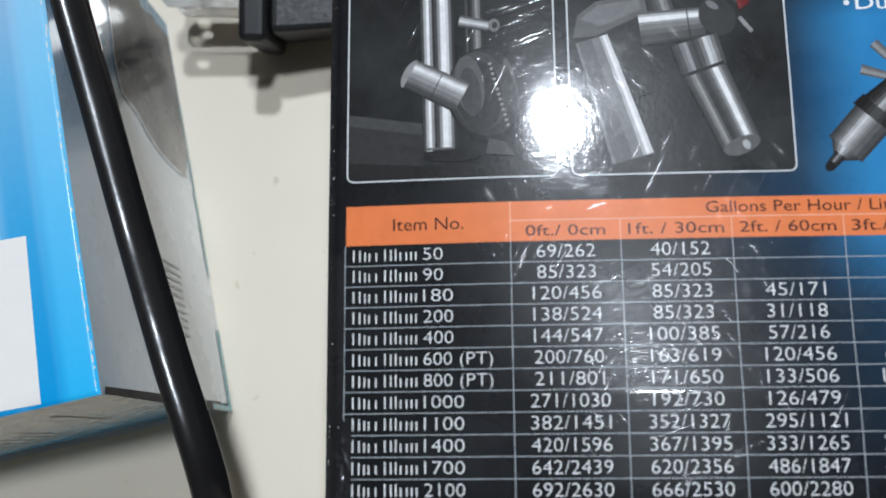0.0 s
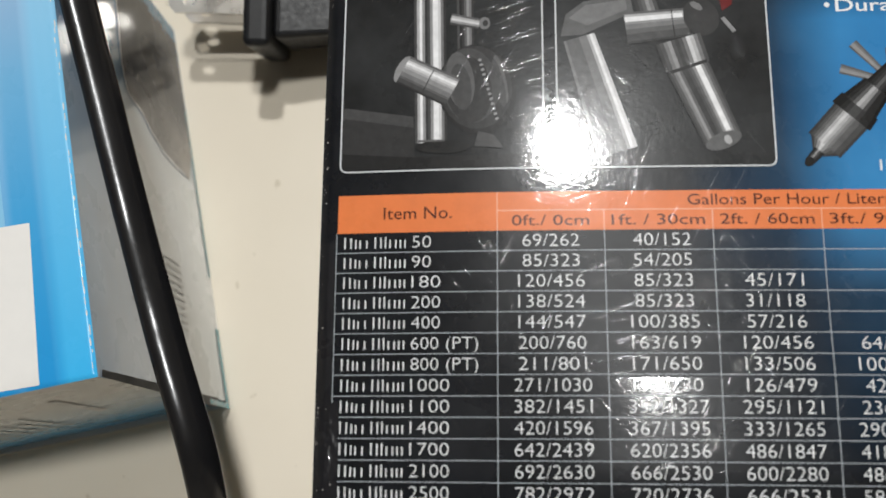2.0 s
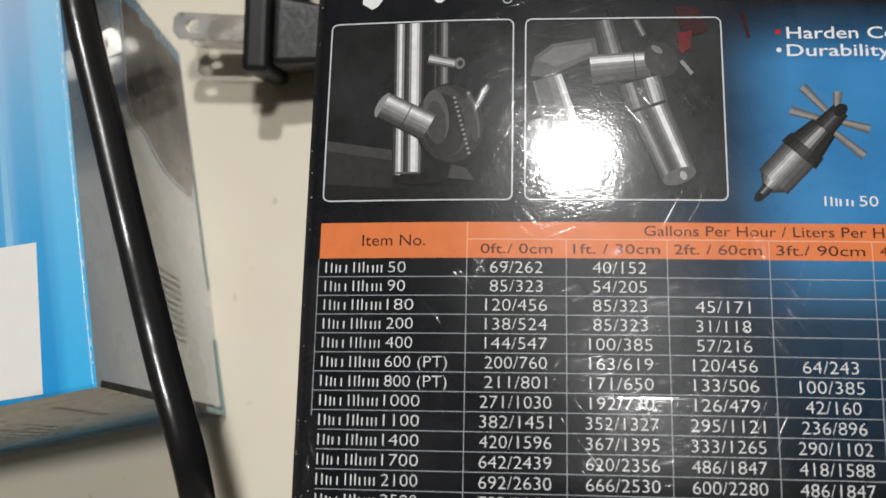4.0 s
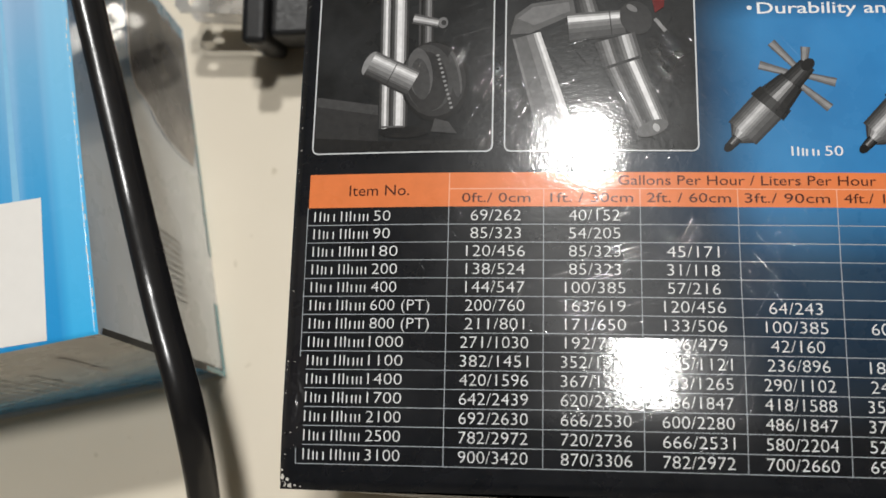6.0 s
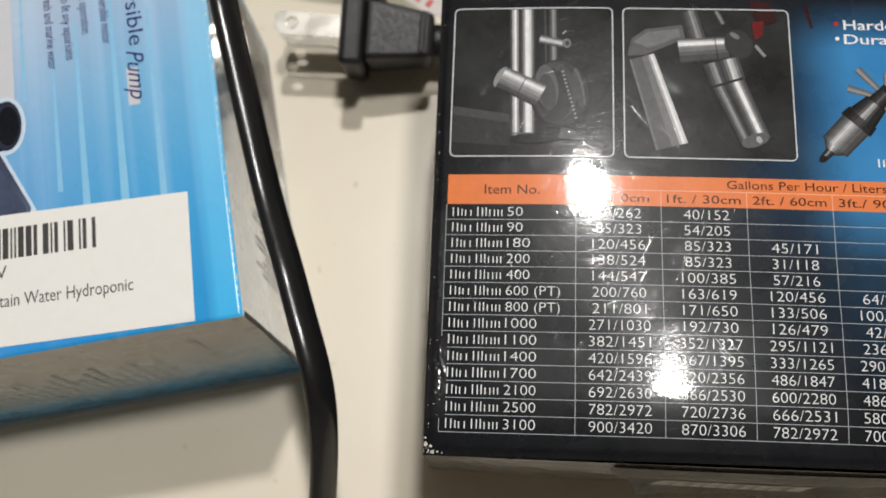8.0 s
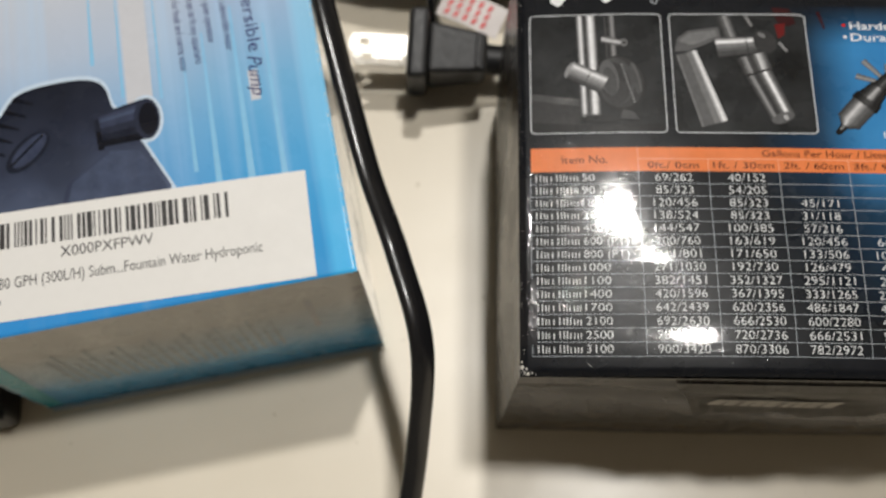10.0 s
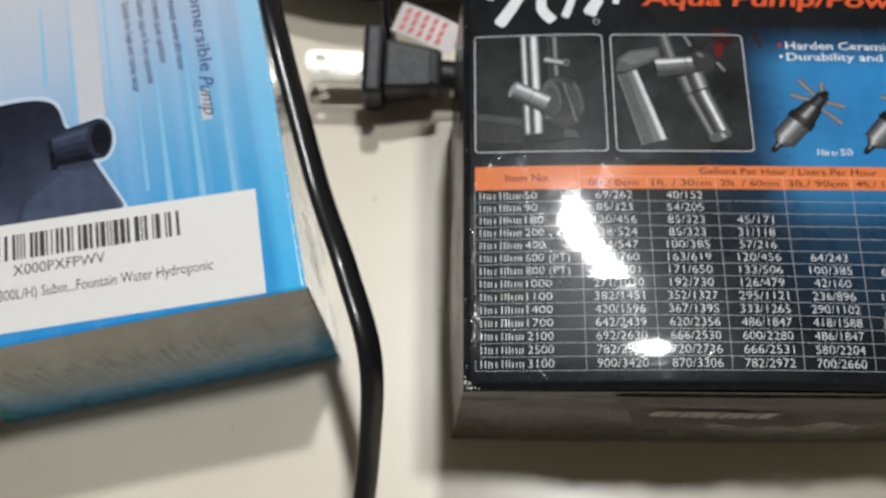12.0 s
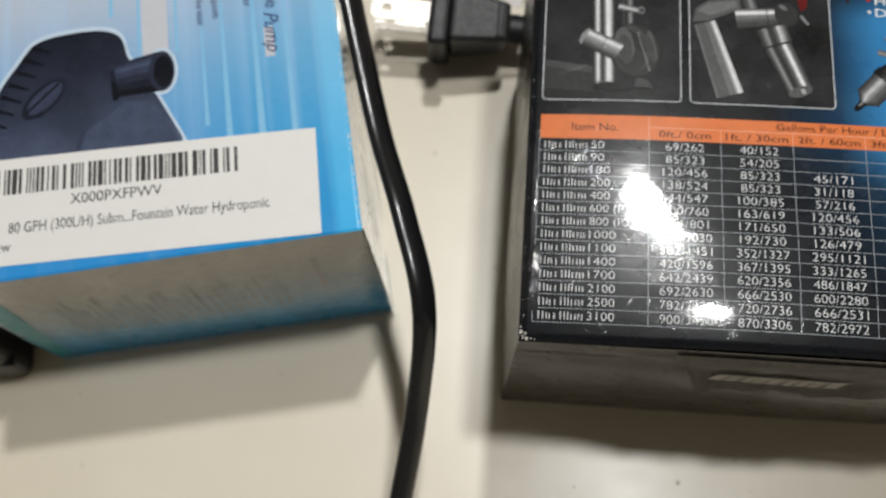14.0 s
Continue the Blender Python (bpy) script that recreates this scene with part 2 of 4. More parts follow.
M_TAGRED = make_plain("tag_red_print", (0.62, 0.10, 0.10), 0.45, 0, 400, 0.15, 0.1, 0.0001)
M_WALL = make_plain("wall_paint", (0.80, 0.76, 0.69), 0.7, 0, 30, 0.1, 0.04, 0.001)
M_CEIL = make_plain("ceiling_paint", (0.50, 0.475, 0.43), 0.8, 0, 30, 0.1, 0.03, 0.001)
M_FLOOR = make_plain("floor_vinyl", (0.40, 0.34, 0.27), 0.5, 0, 12, 0.1, 0.2, 0.001)
M_STEEL = make_plain("brushed_steel", (0.5, 0.5, 0.5), 0.35, 1.0, 90, 0.1, 0.1)
M_GLOBE = make_glow("lamp_glass", (1.0, 0.985, 0.945), 2.0)


# ---- building helpers ----
def thing(name, m, label, category, group=""):
    ob = new(name)
    ob.matrix_world = m
    return tagged(ob, label, category, group)


def mesh_part(name, me, mat, parent, label=""):
    if mat is not None:
        me.materials.append(mat)
    ob = new(name, me)
    if parent is not None:
        ob.parent = parent
    if label:
        ob["label"] = label
    return ob


def part(name, bm, mat, parent, label="", smooth=False):
    me = bpy.data.meshes.new(name)
    bm.to_mesh(me)
    bm.free()
    if smooth:
        me.shade_smooth()
    return mesh_part(name, me, mat, parent, label)


def box_bm(x0, y0, z0, x1, y1, z1, bevel=0.0, seg=2):
    bm = bmesh.new()
    bmesh.ops.create_cube(bm, size=1)
    for v in bm.verts:
        v.co = Vector(((x0 + x1) / 2 + v.co.x * (x1 - x0), (y0 + y1) / 2 + v.co.y * (y1 - y0), (z0 + z1) / 2 + v.co.z * (z1 - z0)))
    if bevel:
        bmesh.ops.bevel(bm, geom=bm.edges[:], offset=bevel, segments=seg, affect="EDGES", profile=0.5)
    return bm


def sweep_bm(points, section, up=Vector((0, 0, 1)), cap=True, closed=True):
    """A section (across, up) carried along points, kept level by up."""
    bm, rings = bmesh.new(), []
    pts = [Vector(p) for p in points]
    for i, p in enumerate(pts):
        d = (pts[min(i + 1, len(pts) - 1)] - pts[max(i - 1, 0)]).normalized()
        side = d.cross(up).normalized()
        top = side.cross(d)
        rings.append([bm.verts.new(p + side * a + top * b) for a, b in section])
    n = len(section)
    for r, q in zip(rings, rings[1:]):
        for k in range(n if closed else n - 1):
            bm.faces.new((r[k], r[(k + 1) % n], q[(k + 1) % n], q[k]))
    if cap:
        bm.faces.new(rings[0][::-1]), bm.faces.new(rings[-1])
    bmesh.ops.recalc_face_normals(bm, faces=bm.faces[:])
    return bm


def spline(knots, steps):
    """Catmull-Rom through knots."""
    k = [Vector(p) for p in knots]
    out = []
    for i in range(len(k) - 1):
        p0, p1, p2, p3 = k[max(i - 1, 0)], k[i], k[i + 1], k[min(i + 2, len(k) - 1)]
        for s in range(steps):
            t = s / steps
            out.append(0.5 * (2 * p1 + (p2 - p0) * t + (2 * p0 - 5 * p1 + 4 * p2 - p3) * t * t + (3 * p1 - p0 - 3 * p2 + p3) * t ** 3))
    return out + [k[-1]]


def rim_steps(length, n):
    """Grid lines over a panel, crowded at both rims."""
    rim = (0.0, 0.0003, 0.0006, 0.0010, 0.0014, 0.0018)
    mid = [0.0018 + (length - 0.0036) * k / n for k in range(1, n)]
    return list(rim) + mid + [length - v for v in rim[::-1]]


class Sheet:
    """A printed surface z(x, y), on which inks are laid as thin skins."""

    def __init__(self, parent, height, reach=0.0005):
        self.parent, self.height, self.reach = parent, height, reach

    def normal(self, x, y):
        e = self.reach
        return Vector(((self.height(x - e, y) - self.height(x + e, y)) / (2 * e), (self.height(x, y - e) - self.height(x, y + e)) / (2 * e), 1)).normalized()

    def lay(self, name, layers, lift, parent=None, label="", fine=0.0018, at=None):
        """Lays flat shapes, a list of (material, [polygon, ...]) in mm, one ink above the other, as one mesh. at: (x, y, degrees) first turns and moves them."""
        bm, mats = bmesh.new(), []
        ca, sa = (math.cos(radians(at[2])), math.sin(radians(at[2]))) if at else (1, 0)
        flat = []
        for i, (mat, polys) in enumerate(layers):
            flat += [(i, m, p) for m, p in polys] if mat == "bands" else [(i, mat, p) for p in polys]
        for i, mat, poly in flat:
            if mat not in mats:
                mats.append(mat)
            for poly in (poly,):
                vs = []
                for x, y in poly:
                    if at:
                        x, y = at[0] + ca * x - sa * y, at[1] + sa * x + ca * y
                    vs.append(bm.verts.new((x / 1000, y / 1000, lift + i * 0.000004)))
                try:
                    f = bm.faces.new(vs)
                except ValueError:
                    continue
                f.material_index = mats.index(mat)
                f.normal_update()
                if f.normal.z < 0:
                    f.normal_flip()
        bmesh.ops.remove_doubles(bm, verts=bm.verts[:], dist=0.000001)
        for _ in range(5):
            long = [e for e in bm.edges if e.calc_length() > fine]
            if not long:
                break
            bmesh.ops.triangulate(bm, faces=[f for f in bm.faces if len(f.verts) > 4])
            long = [e for e in bm.edges if e.calc_length() > fine]
            bmesh.ops.subdivide_edges(bm, edges=long, cuts=1, use_grid_fill=True)
        return self.finish(name, bm, mats, parent, label)

    def finish(self, name, bm, mats, parent, label):
        for v in bm.verts:
            v.co.z += self.height(v.co.x, v.co.y)
        me = bpy.data.meshes.new(name)
        bm.to_mesh(me)
        bm.free()
        me.shade_smooth()
        me.normals_split_custom_set_from_vertices([self.normal(v.co.x, v.co.y) for v in me.vertices])
        for m in mats[:-1]:
            me.materials.append(m)
        return mesh_part(name, me, mats[-1], parent or self.parent, label)

    def text(self, words, x, y, cap, mat, lift, parent=None, width=None, align="LEFT", slant=0.0, turn=0.0, bold=0.0, label="", name="lettering"):
        """Words with the built-in font; x, y (mm) is the base line's start, middle or end; cap: height of capitals in mm."""
        cu = bpy.data.curves.new(name, "FONT")
        cu.body, cu.size, cu.resolution_u, cu.shear, cu.offset = words, 1.0, 3, slant, bold
        tmp = new("tmp", cu)
        me = bpy.data.meshes.new_from_object(tmp.evaluated_get(bpy.context.evaluated_depsgraph_get()))
        bpy.data.objects.remove(tmp)
        bpy.data.curves.remove(cu)
        bm = bmesh.new()
        bm.from_mesh(me)
        bpy.data.meshes.remove(me)
        xs = [v.co.x for v in bm.verts]
        lo, wide = min(xs), max(xs) - min(xs)
        sy = cap / 0.70 / 1000
        sx = width / 1000 / wide if width else sy
        start = {"LEFT": 0.0, "CENTER": -0.5, "RIGHT": -1.0}[align] * wide * sx
        ca, sa = math.cos(radians(turn)), math.sin(radians(turn))
        for v in bm.verts:
            a, b = (v.co.x - lo) * sx + start, v.co.y * sy
            v.co = Vector((x / 1000 + ca * a - sa * b, y / 1000 + sa * a + ca * b, lift))
        return self.finish(name, bm, [mat], parent, label)


def rect(x0, y0, x1, y1):
    return [(x0, y0), (x1, y0), (x1, y1), (x0, y1)]


def round_rect(x0, y0, x1, y1, r, n=5):
    out = []
    for cx, cy, a in ((x1 - r, y1 - r, 0), (x0 + r, y1 - r, 90), (x0 + r, y0 + r, 180), (x1 - r, y0 + r, 270)):
        out += [(cx + r * math.cos(radians(a + 90 * k / n)), cy + r * math.sin(radians(a + 90 * k / n))) for k in range(n + 1)]
    return out


def frame_strip(x0, y0, x1, y1, r, w):
    """A thin rounded outline, as a row of quads."""
    a, b = round_rect(x0, y0, x1, y1, r), round_rect(x0 + w, y0 + w, x1 - w, y1 - w, max(r - w, 0.05))
    return [[a[i], a[(i + 1) % len(a)], b[(i + 1) % len(b)], b[i]] for i in range(len(a))]


def ellipse(cx, cy, rx, ry, turn=0.0, n=20):
    c, s = math.cos(radians(turn)), math.sin(radians(turn))
    return [(cx + c * rx * math.cos(6.2832 * k / n) - s * ry * math.sin(6.2832 * k / n), cy + s * rx * math.cos(6.2832 * k / n) + c * ry * math.sin(6.2832 * k / n)) for k in range(n)]


def bar(p, q, w0, w1=None):
    """A straight band from p to q."""
    w1 = w0 if w1 is None else w1
    d = Vector((q[0] - p[0], q[1] - p[1])).normalized()
    n = Vector((-d.y, d.x))
    return [(p[0] + n.x * w0 / 2, p[1] + n.y * w0 / 2), (p[0] - n.x * w0 / 2, p[1] - n.y * w0 / 2), (q[0] - n.x * w1 / 2, q[1] - n.y * w1 / 2), (q[0] + n.x * w1 / 2, q[1] + n.y * w1 / 2)]


def tube(p, q, w0, w1, tones, inks):
    """A pictured cylinder from p to q: bands of ink side by side, tones from its one flank to the other."""
    d = Vector((q[0] - p[0], q[1] - p[1])).normalized()
    n, k, out = Vector((-d.y, d.x)), len(tones), []
    for i, tone in enumerate(tones):
        a, b = 0.5 - i / k, 0.5 - (i + 1) / k
        out.append((inks[tone], [(p[0] + n.x * w0 * a, p[1] + n.y * w0 * a), (p[0] + n.x * w0 * b, p[1] + n.y * w0 * b),
                                  (q[0] + n.x * w1 * b, q[1] + n.y * w1 * b), (q[0] + n.x * w1 * a, q[1] + n.y * w1 * a)]))
    return [("bands", out)]


# ---- the room ----
def wall(name, x0, y0, z0, x1, y1, z1, mat):
    return tagged(part(name, box_bm(x0, y0, z0, x1, y1, z1), mat, None), "plain pale painted surface closing the room", "wall", kind="structure")


FLOOR_Z = -0.75
wall("wall_north", -1.8, 2.0, FLOOR_Z, 2.2, 2.1, CEILING, M_WALL)
wall("wall_south", -1.8, -2.1, FLOOR_Z, 2.2, -2.0, CEILING, M_WALL)
wall("wall_west", -1.9, -2.1, FLOOR_Z, -1.8, 2.1, CEILING, M_WALL)
wall("wall_east", 2.2, -2.1, FLOOR_Z, 2.3, 2.1, CEILING, M_WALL)
tagged(part("floor", box_bm(-1.9, -2.1, FLOOR_Z - 0.1, 2.3, 2.1, FLOOR_Z), M_FLOOR, None), "brown vinyl floor under the table", "floor", kind="structure")
tagged(part("ceiling", box_bm(-1.9, -2.1, CEILING, 2.3, 2.1, CEILING + 0.1), M_CEIL, None), "plain dull beige ceiling", "ceiling", kind="structure")


def ceiling_lamp(xy, r):
    ob = thing("ceiling_lamp", pose(xy[0], xy[1], CEILING), "small round ceiling lamp with beige rim, switched on", "lamp", "ceiling lamps")
    bm = bmesh.new()
    bmesh.ops.create_cone(bm, cap_ends=True, segments=40, radius1=r + 0.025, radius2=r + 0.032, depth=0.03)
    bmesh.ops.translate(bm, vec=(0, 0, -0.015), verts=bm.verts[:])
    part("housing", bm, M_CEIL, ob, smooth=False)
    bm = bmesh.new()
    bmesh.ops.create_cone(bm, cap_ends=True, segments=40, radius1=r + 0.012, radius2=r + 0.012, depth=0.003)
    bmesh.ops.translate(bm, vec=(0, 0, -0.0315), verts=bm.verts[:])
    part("diffuser", bm, M_GLOBE, ob)


for lamp in LAMPS:
    ceiling_lamp(lamp[1], lamp[2])


def make_table():
    ob = thing("table", pose(0.0, 0.1, FLOOR_Z), "cream laminate table with a smooth glossy top", "table")
    part("tabletop", box_bm(-0.75, -0.48, -FLOOR_Z - 0.03, 0.75, 0.62, -FLOOR_Z, 0.003), M_TABLE, ob)
    for x in (-0.7, 0.7):
        for y in (-0.43, 0.57):
            part("leg", box_bm(x - 0.02, y - 0.02, 0, x + 0.02, y + 0.02, -FLOOR_Z - 0.03, 0.002), M_STEEL, ob)


make_table()

# ---- the black and blue pump carton ----
BW, BD, BH = 0.1285, 0.1008, 0.0792       # width, depth, height


# slopes of the warped lid, in mm and rise per run: across, along, and an added shallow dip behind its front fold
TILT_X = ([0, 18, 28, 34, 40, 47, 55, 80, 128.5], [0.075, 0.055, 0.035, 0.026, 0.012, 0.004, -0.008, -0.04, -0.07])
TILT_Y = ([0, 6, 13, 18, 22.9, 28, 35.5, 46, 51, 56, 65, 100.8], [0.1975, 0.1165, 0.022, 0.029, 0.036, 0.044, 0.030, 0.018, 0.012, 0.013, 0.008, -0.03])
# made-up dip, shaped only to break up the front lamp's reflection
DIP_Y = ([23.0, 23.2, 25, 28, 31, 35.5, 40, 44, 47, 52, 58], [0, -0.082, -0.077, -0.069, -0.052, -0.025, -0.010, -0.006, -0.004, -0.004, 0])
STEP_MM = 0.1


def run_up(tilt, length):
    """Heights in metres along an axis whose slopes are given, smoothed, every STEP_MM."""
    at = np.arange(0, length * 1000 + STEP_MM, STEP_MM)
    slope = np.interp(at, *tilt)
    slope = np.convolve(np.pad(slope, 1, mode="edge"), np.ones(3) / 3, mode="valid")
    return np.concatenate(([0], np.cumsum((slope[1:] + slope[:-1]) / 2))) * STEP_MM / 1000


RISE_X, RISE_Y, RISE_DIP = run_up(TILT_X, BW), run_up(TILT_Y, BD), run_up(DIP_Y, BD)
RISE_X, RISE_Y, RISE_DIP = (RISE_X - RISE_X.max()).tolist(), (RISE_Y - RISE_Y.max()).tolist(), (RISE_DIP - 0.5 * RISE_DIP[-1]).tolist()


def along(heights, v):
    k = min(max(v * 1000 / STEP_MM, 0), len(heights) - 1.001)
    i = int(k)
    return heights[i] + (heights[i + 1] - heights[i]) * (k - i)


def ease(v):
    v = min(max(v, 0), 1)
    return v * v * (3 - 2 * v)


def lid_height(x, y):
    """The warped lid: highest near its middle, drawn down at the rims, with an added dip behind the front fold against
    the front lamp's glint.
    """
    bulge = 0.0016 + along(RISE_X, x) + along(RISE_Y, y) + ease((x - 0.019) / 0.025) * ease((0.092 - x) / 0.024) * along(RISE_DIP, y)
    edge = min(x, BW - x, y, BD - y)
    return BH + bulge - (max(0, 0.0016 - edge) ** 2 / 0.0034)


def wall_push(name, t, h, bow, dent):
    """How far a wall stands out at t along it and h of its height."""
    push = bow * math.sin(math.pi * t) * math.sin(math.pi * (min(1, h * 0.9 + 0.05) if name == "front_wall" else h))
    push += 0.0005 * math.sin(9 * t + 4 * h) * math.sin(math.pi * h)
    roll = 0.0009 * math.sin(math.pi * min(1, t * 1.3)) * math.exp(-((h - 0.93) / 0.035) ** 2)
    return push + (roll if name == "front_wall" else 0) - dent * math.exp(-((h - 0.83) / 0.05) ** 2) * math.sin(math.pi * t)


def black_carton():
    ob = thing("pump_carton", pose(0, 0, 0), "glossy black and blue printed carton with an orange-headed table", "box")
    # body: gently bowed walls under the bulging lid
    bm = bmesh.new()
    gx, gy, nz = rim_steps(BW, 100), sorted(rim_steps(BD, 70) + [0.0227 + 0.0001 * k for k in range(10)]), 60
    nx, ny = len(gx) - 1, len(gy) - 1
    grid = [[bm.verts.new((x, y, lid_height(x, y))) for x in gx] for y in gy]
    for j in range(ny):
        for i in range(nx):
            bm.faces.new((grid[j][i], grid[j][i + 1], grid[j + 1][i + 1], grid[j + 1][i]))
    lid = part("lid", bm, M_BLACKBLUE, ob, "black lid print fading to blue", smooth=True)
    lid.data.normals_split_custom_set_from_vertices([SHEET.normal(v.co.x, v.co.y) if min(v.co.x, BW - v.co.x, v.co.y, BD - v.co.y) > 0.0017 else v.normal for v in lid.data.vertices])

    def side(name, p, q, out, bow, dent=0.0):
        """One wall from p to q, bowed outwards."""
        b2, n = bmesh.new(), 36
        cols = []
        for i in range(n + 1):
            t = i / n
            x, y = p[0] + (q[0] - p[0]) * t, p[1] + (q[1] - p[1]) * t
            top, col = lid_height(min(max(x, 0), BW), min(max(y, 0), BD)), []
            for k in range(nz + 1):
                h = k / nz
                push = wall_push(name, t, h, bow, dent)
                col.append(b2.verts.new((x + out[0] * push - 0.0024 * (1 - h), y + out[1] * push + (0.0034 if y < 0.05 else 0.0) * (1 - h), top * h)))
            cols.append(col)
        for a, b in zip(cols, cols[1:]):
            for k in range(nz):
                b2.faces.new((a[k], b[k], b[k + 1], a[k + 1]))
        part(name, b2, M_SIDE, ob, smooth=True)

    side("front_wall", (0, 0), (BW, 0), (0, -1), 0.0030, 0.0016)
    side("side_wall", (0, BD), (0, 0), (-1, 0), 0.0010)
    side("back_wall", (BW, BD), (0, BD), (0, 1), 0.0010)
    side("side_wall", (BW, 0), (BW, BD), (1, 0), 0.0010)
    def front_spot(x, h, lift):
        t = x / BW
        return (x - 0.0024 * (1 - h), 0.0034 * (1 - h) - wall_push("front_wall", t, h, 0.0030, 0.0016) - lift, lid_height(x, 0) * h)

    part("base_panel", box_bm(-0.001, 0.005, 0.0, BW - 0.001, BD - 0.001, 0.0006), M_SIDE, ob)
    part("tuck_flap", box_bm(0.0005, BD + 0.0003, BH - 0.020, 0.0118, BD + 0.0030, BH - 0.0006, 0.0003), M_KRAFT, ob, "raw brown cardboard flap")
    part("tuck_flap", box_bm(0.0525, BD + 0.0003, BH - 0.015, 0.0750, BD + 0.0014, BH + 0.0002, 0.0003), M_KRAFT, ob, "raw brown cardboard flap")
    # the tuck flap of the front end stands a little open over a dark gap
    b3, rows = bmesh.new(), []
    for k in range(7):
        h, row = k / 6, []
        for i in range(41):
            x = 0.031 + 0.007 * h + (BW - 0.0325 - 0.007 * h) * i / 40
            wave = 0.0004 * math.sin(x * 210) + 0.0003 * math.sin(x * 520 + 1)
            row.append(b3.verts.new(front_spot(x, 0.975 - (0.20 + 0.012 * math.sin(x * 60)) * h, 0.0004 + (0.0026 + wave) * h ** 1.5)))
        rows.append(row)
    for a, b in zip(rows, rows[1:]):
        for i in range(40):
            b3.faces.new((a[i + 1], a[i], b[i], b[i + 1]))
    bmesh.ops.solidify(b3, geom=b3.faces[:], thickness=0.0004)
    bmesh.ops.recalc_face_normals(b3, faces=b3.faces[:])
    flap = part("tuck_flap", b3, M_FLAP, ob, "dull dark brown end flap standing ajar", smooth=True)
    # a pale strip with slanting bars along the flap's lower edge
    b3 = bmesh.new()

    def strip(bm, x0, x1, h0, h1, lean, lift):
        rows = [[bm.verts.new(front_spot(x0 + (x1 - x0) * i / 12 + lean * k / 3, h0 + (h1 - h0) * k / 3, lift + 0.0026 * (max(0, 0.975 - h0 - (h1 - h0) * k / 3) / 0.20) ** 1.5)) for i in range(13)] for k in range(4)]
        for a, b in zip(rows, rows[1:]):
            for i in range(12):
                bm.faces.new((a[i], a[i + 1], b[i + 1], b[i]))

    strip(b3, 0.0400, 0.0660, 0.815, 0.850, 0.0020, 0.0010)
    label = part("paper_strip", b3, M_STRIP, flap, "narrow greyed paper strip", smooth=True)
    for k, wide in enumerate((0.6, 1.1, 0.5, 0.5, 1.3, 0.7, 0.5, 1.0)):
        b4 = bmesh.new()
        strip(b4, 0.0425 + 0.0028 * k, 0.0425 + 0.0028 * k + wide / 1000, 0.819, 0.846, 0.0016, 0.0012)
        part("slanting_bar", b4, M_FLAP, label, smooth=True)
    return ob


SHEET = Sheet(None, lid_height, 0.00012)
carton = black_carton()
SHEET.parent = carton

# photographs
XL, XA, XB, XC, YB, YT = 2.6, 31.7, 33.4, 63.5, 52.1, 81.7
DARKS = ink("photo_dark_ink", (0.018, 0.019, 0.020), vary=0.6, grain=110)


def photo_panel(x0, x1, shapes):
    p = SHEET.lay("photo_panel", [(DARKS, [round_rect(x0, YB, x1, YT, 1.1)])], 0.000012, label="dark photograph of a steel pump with a thin white frame")
    SHEET.lay("photo_frame", [(M_FRAME, frame_strip(x0, YB, x1, YT, 1.1, 0.22))], 0.00019, p)
    for k, (name, layers) in enumerate(shapes):
        SHEET.lay(name, layers, 0.000025 + 0.000016 * k, p)
    return p


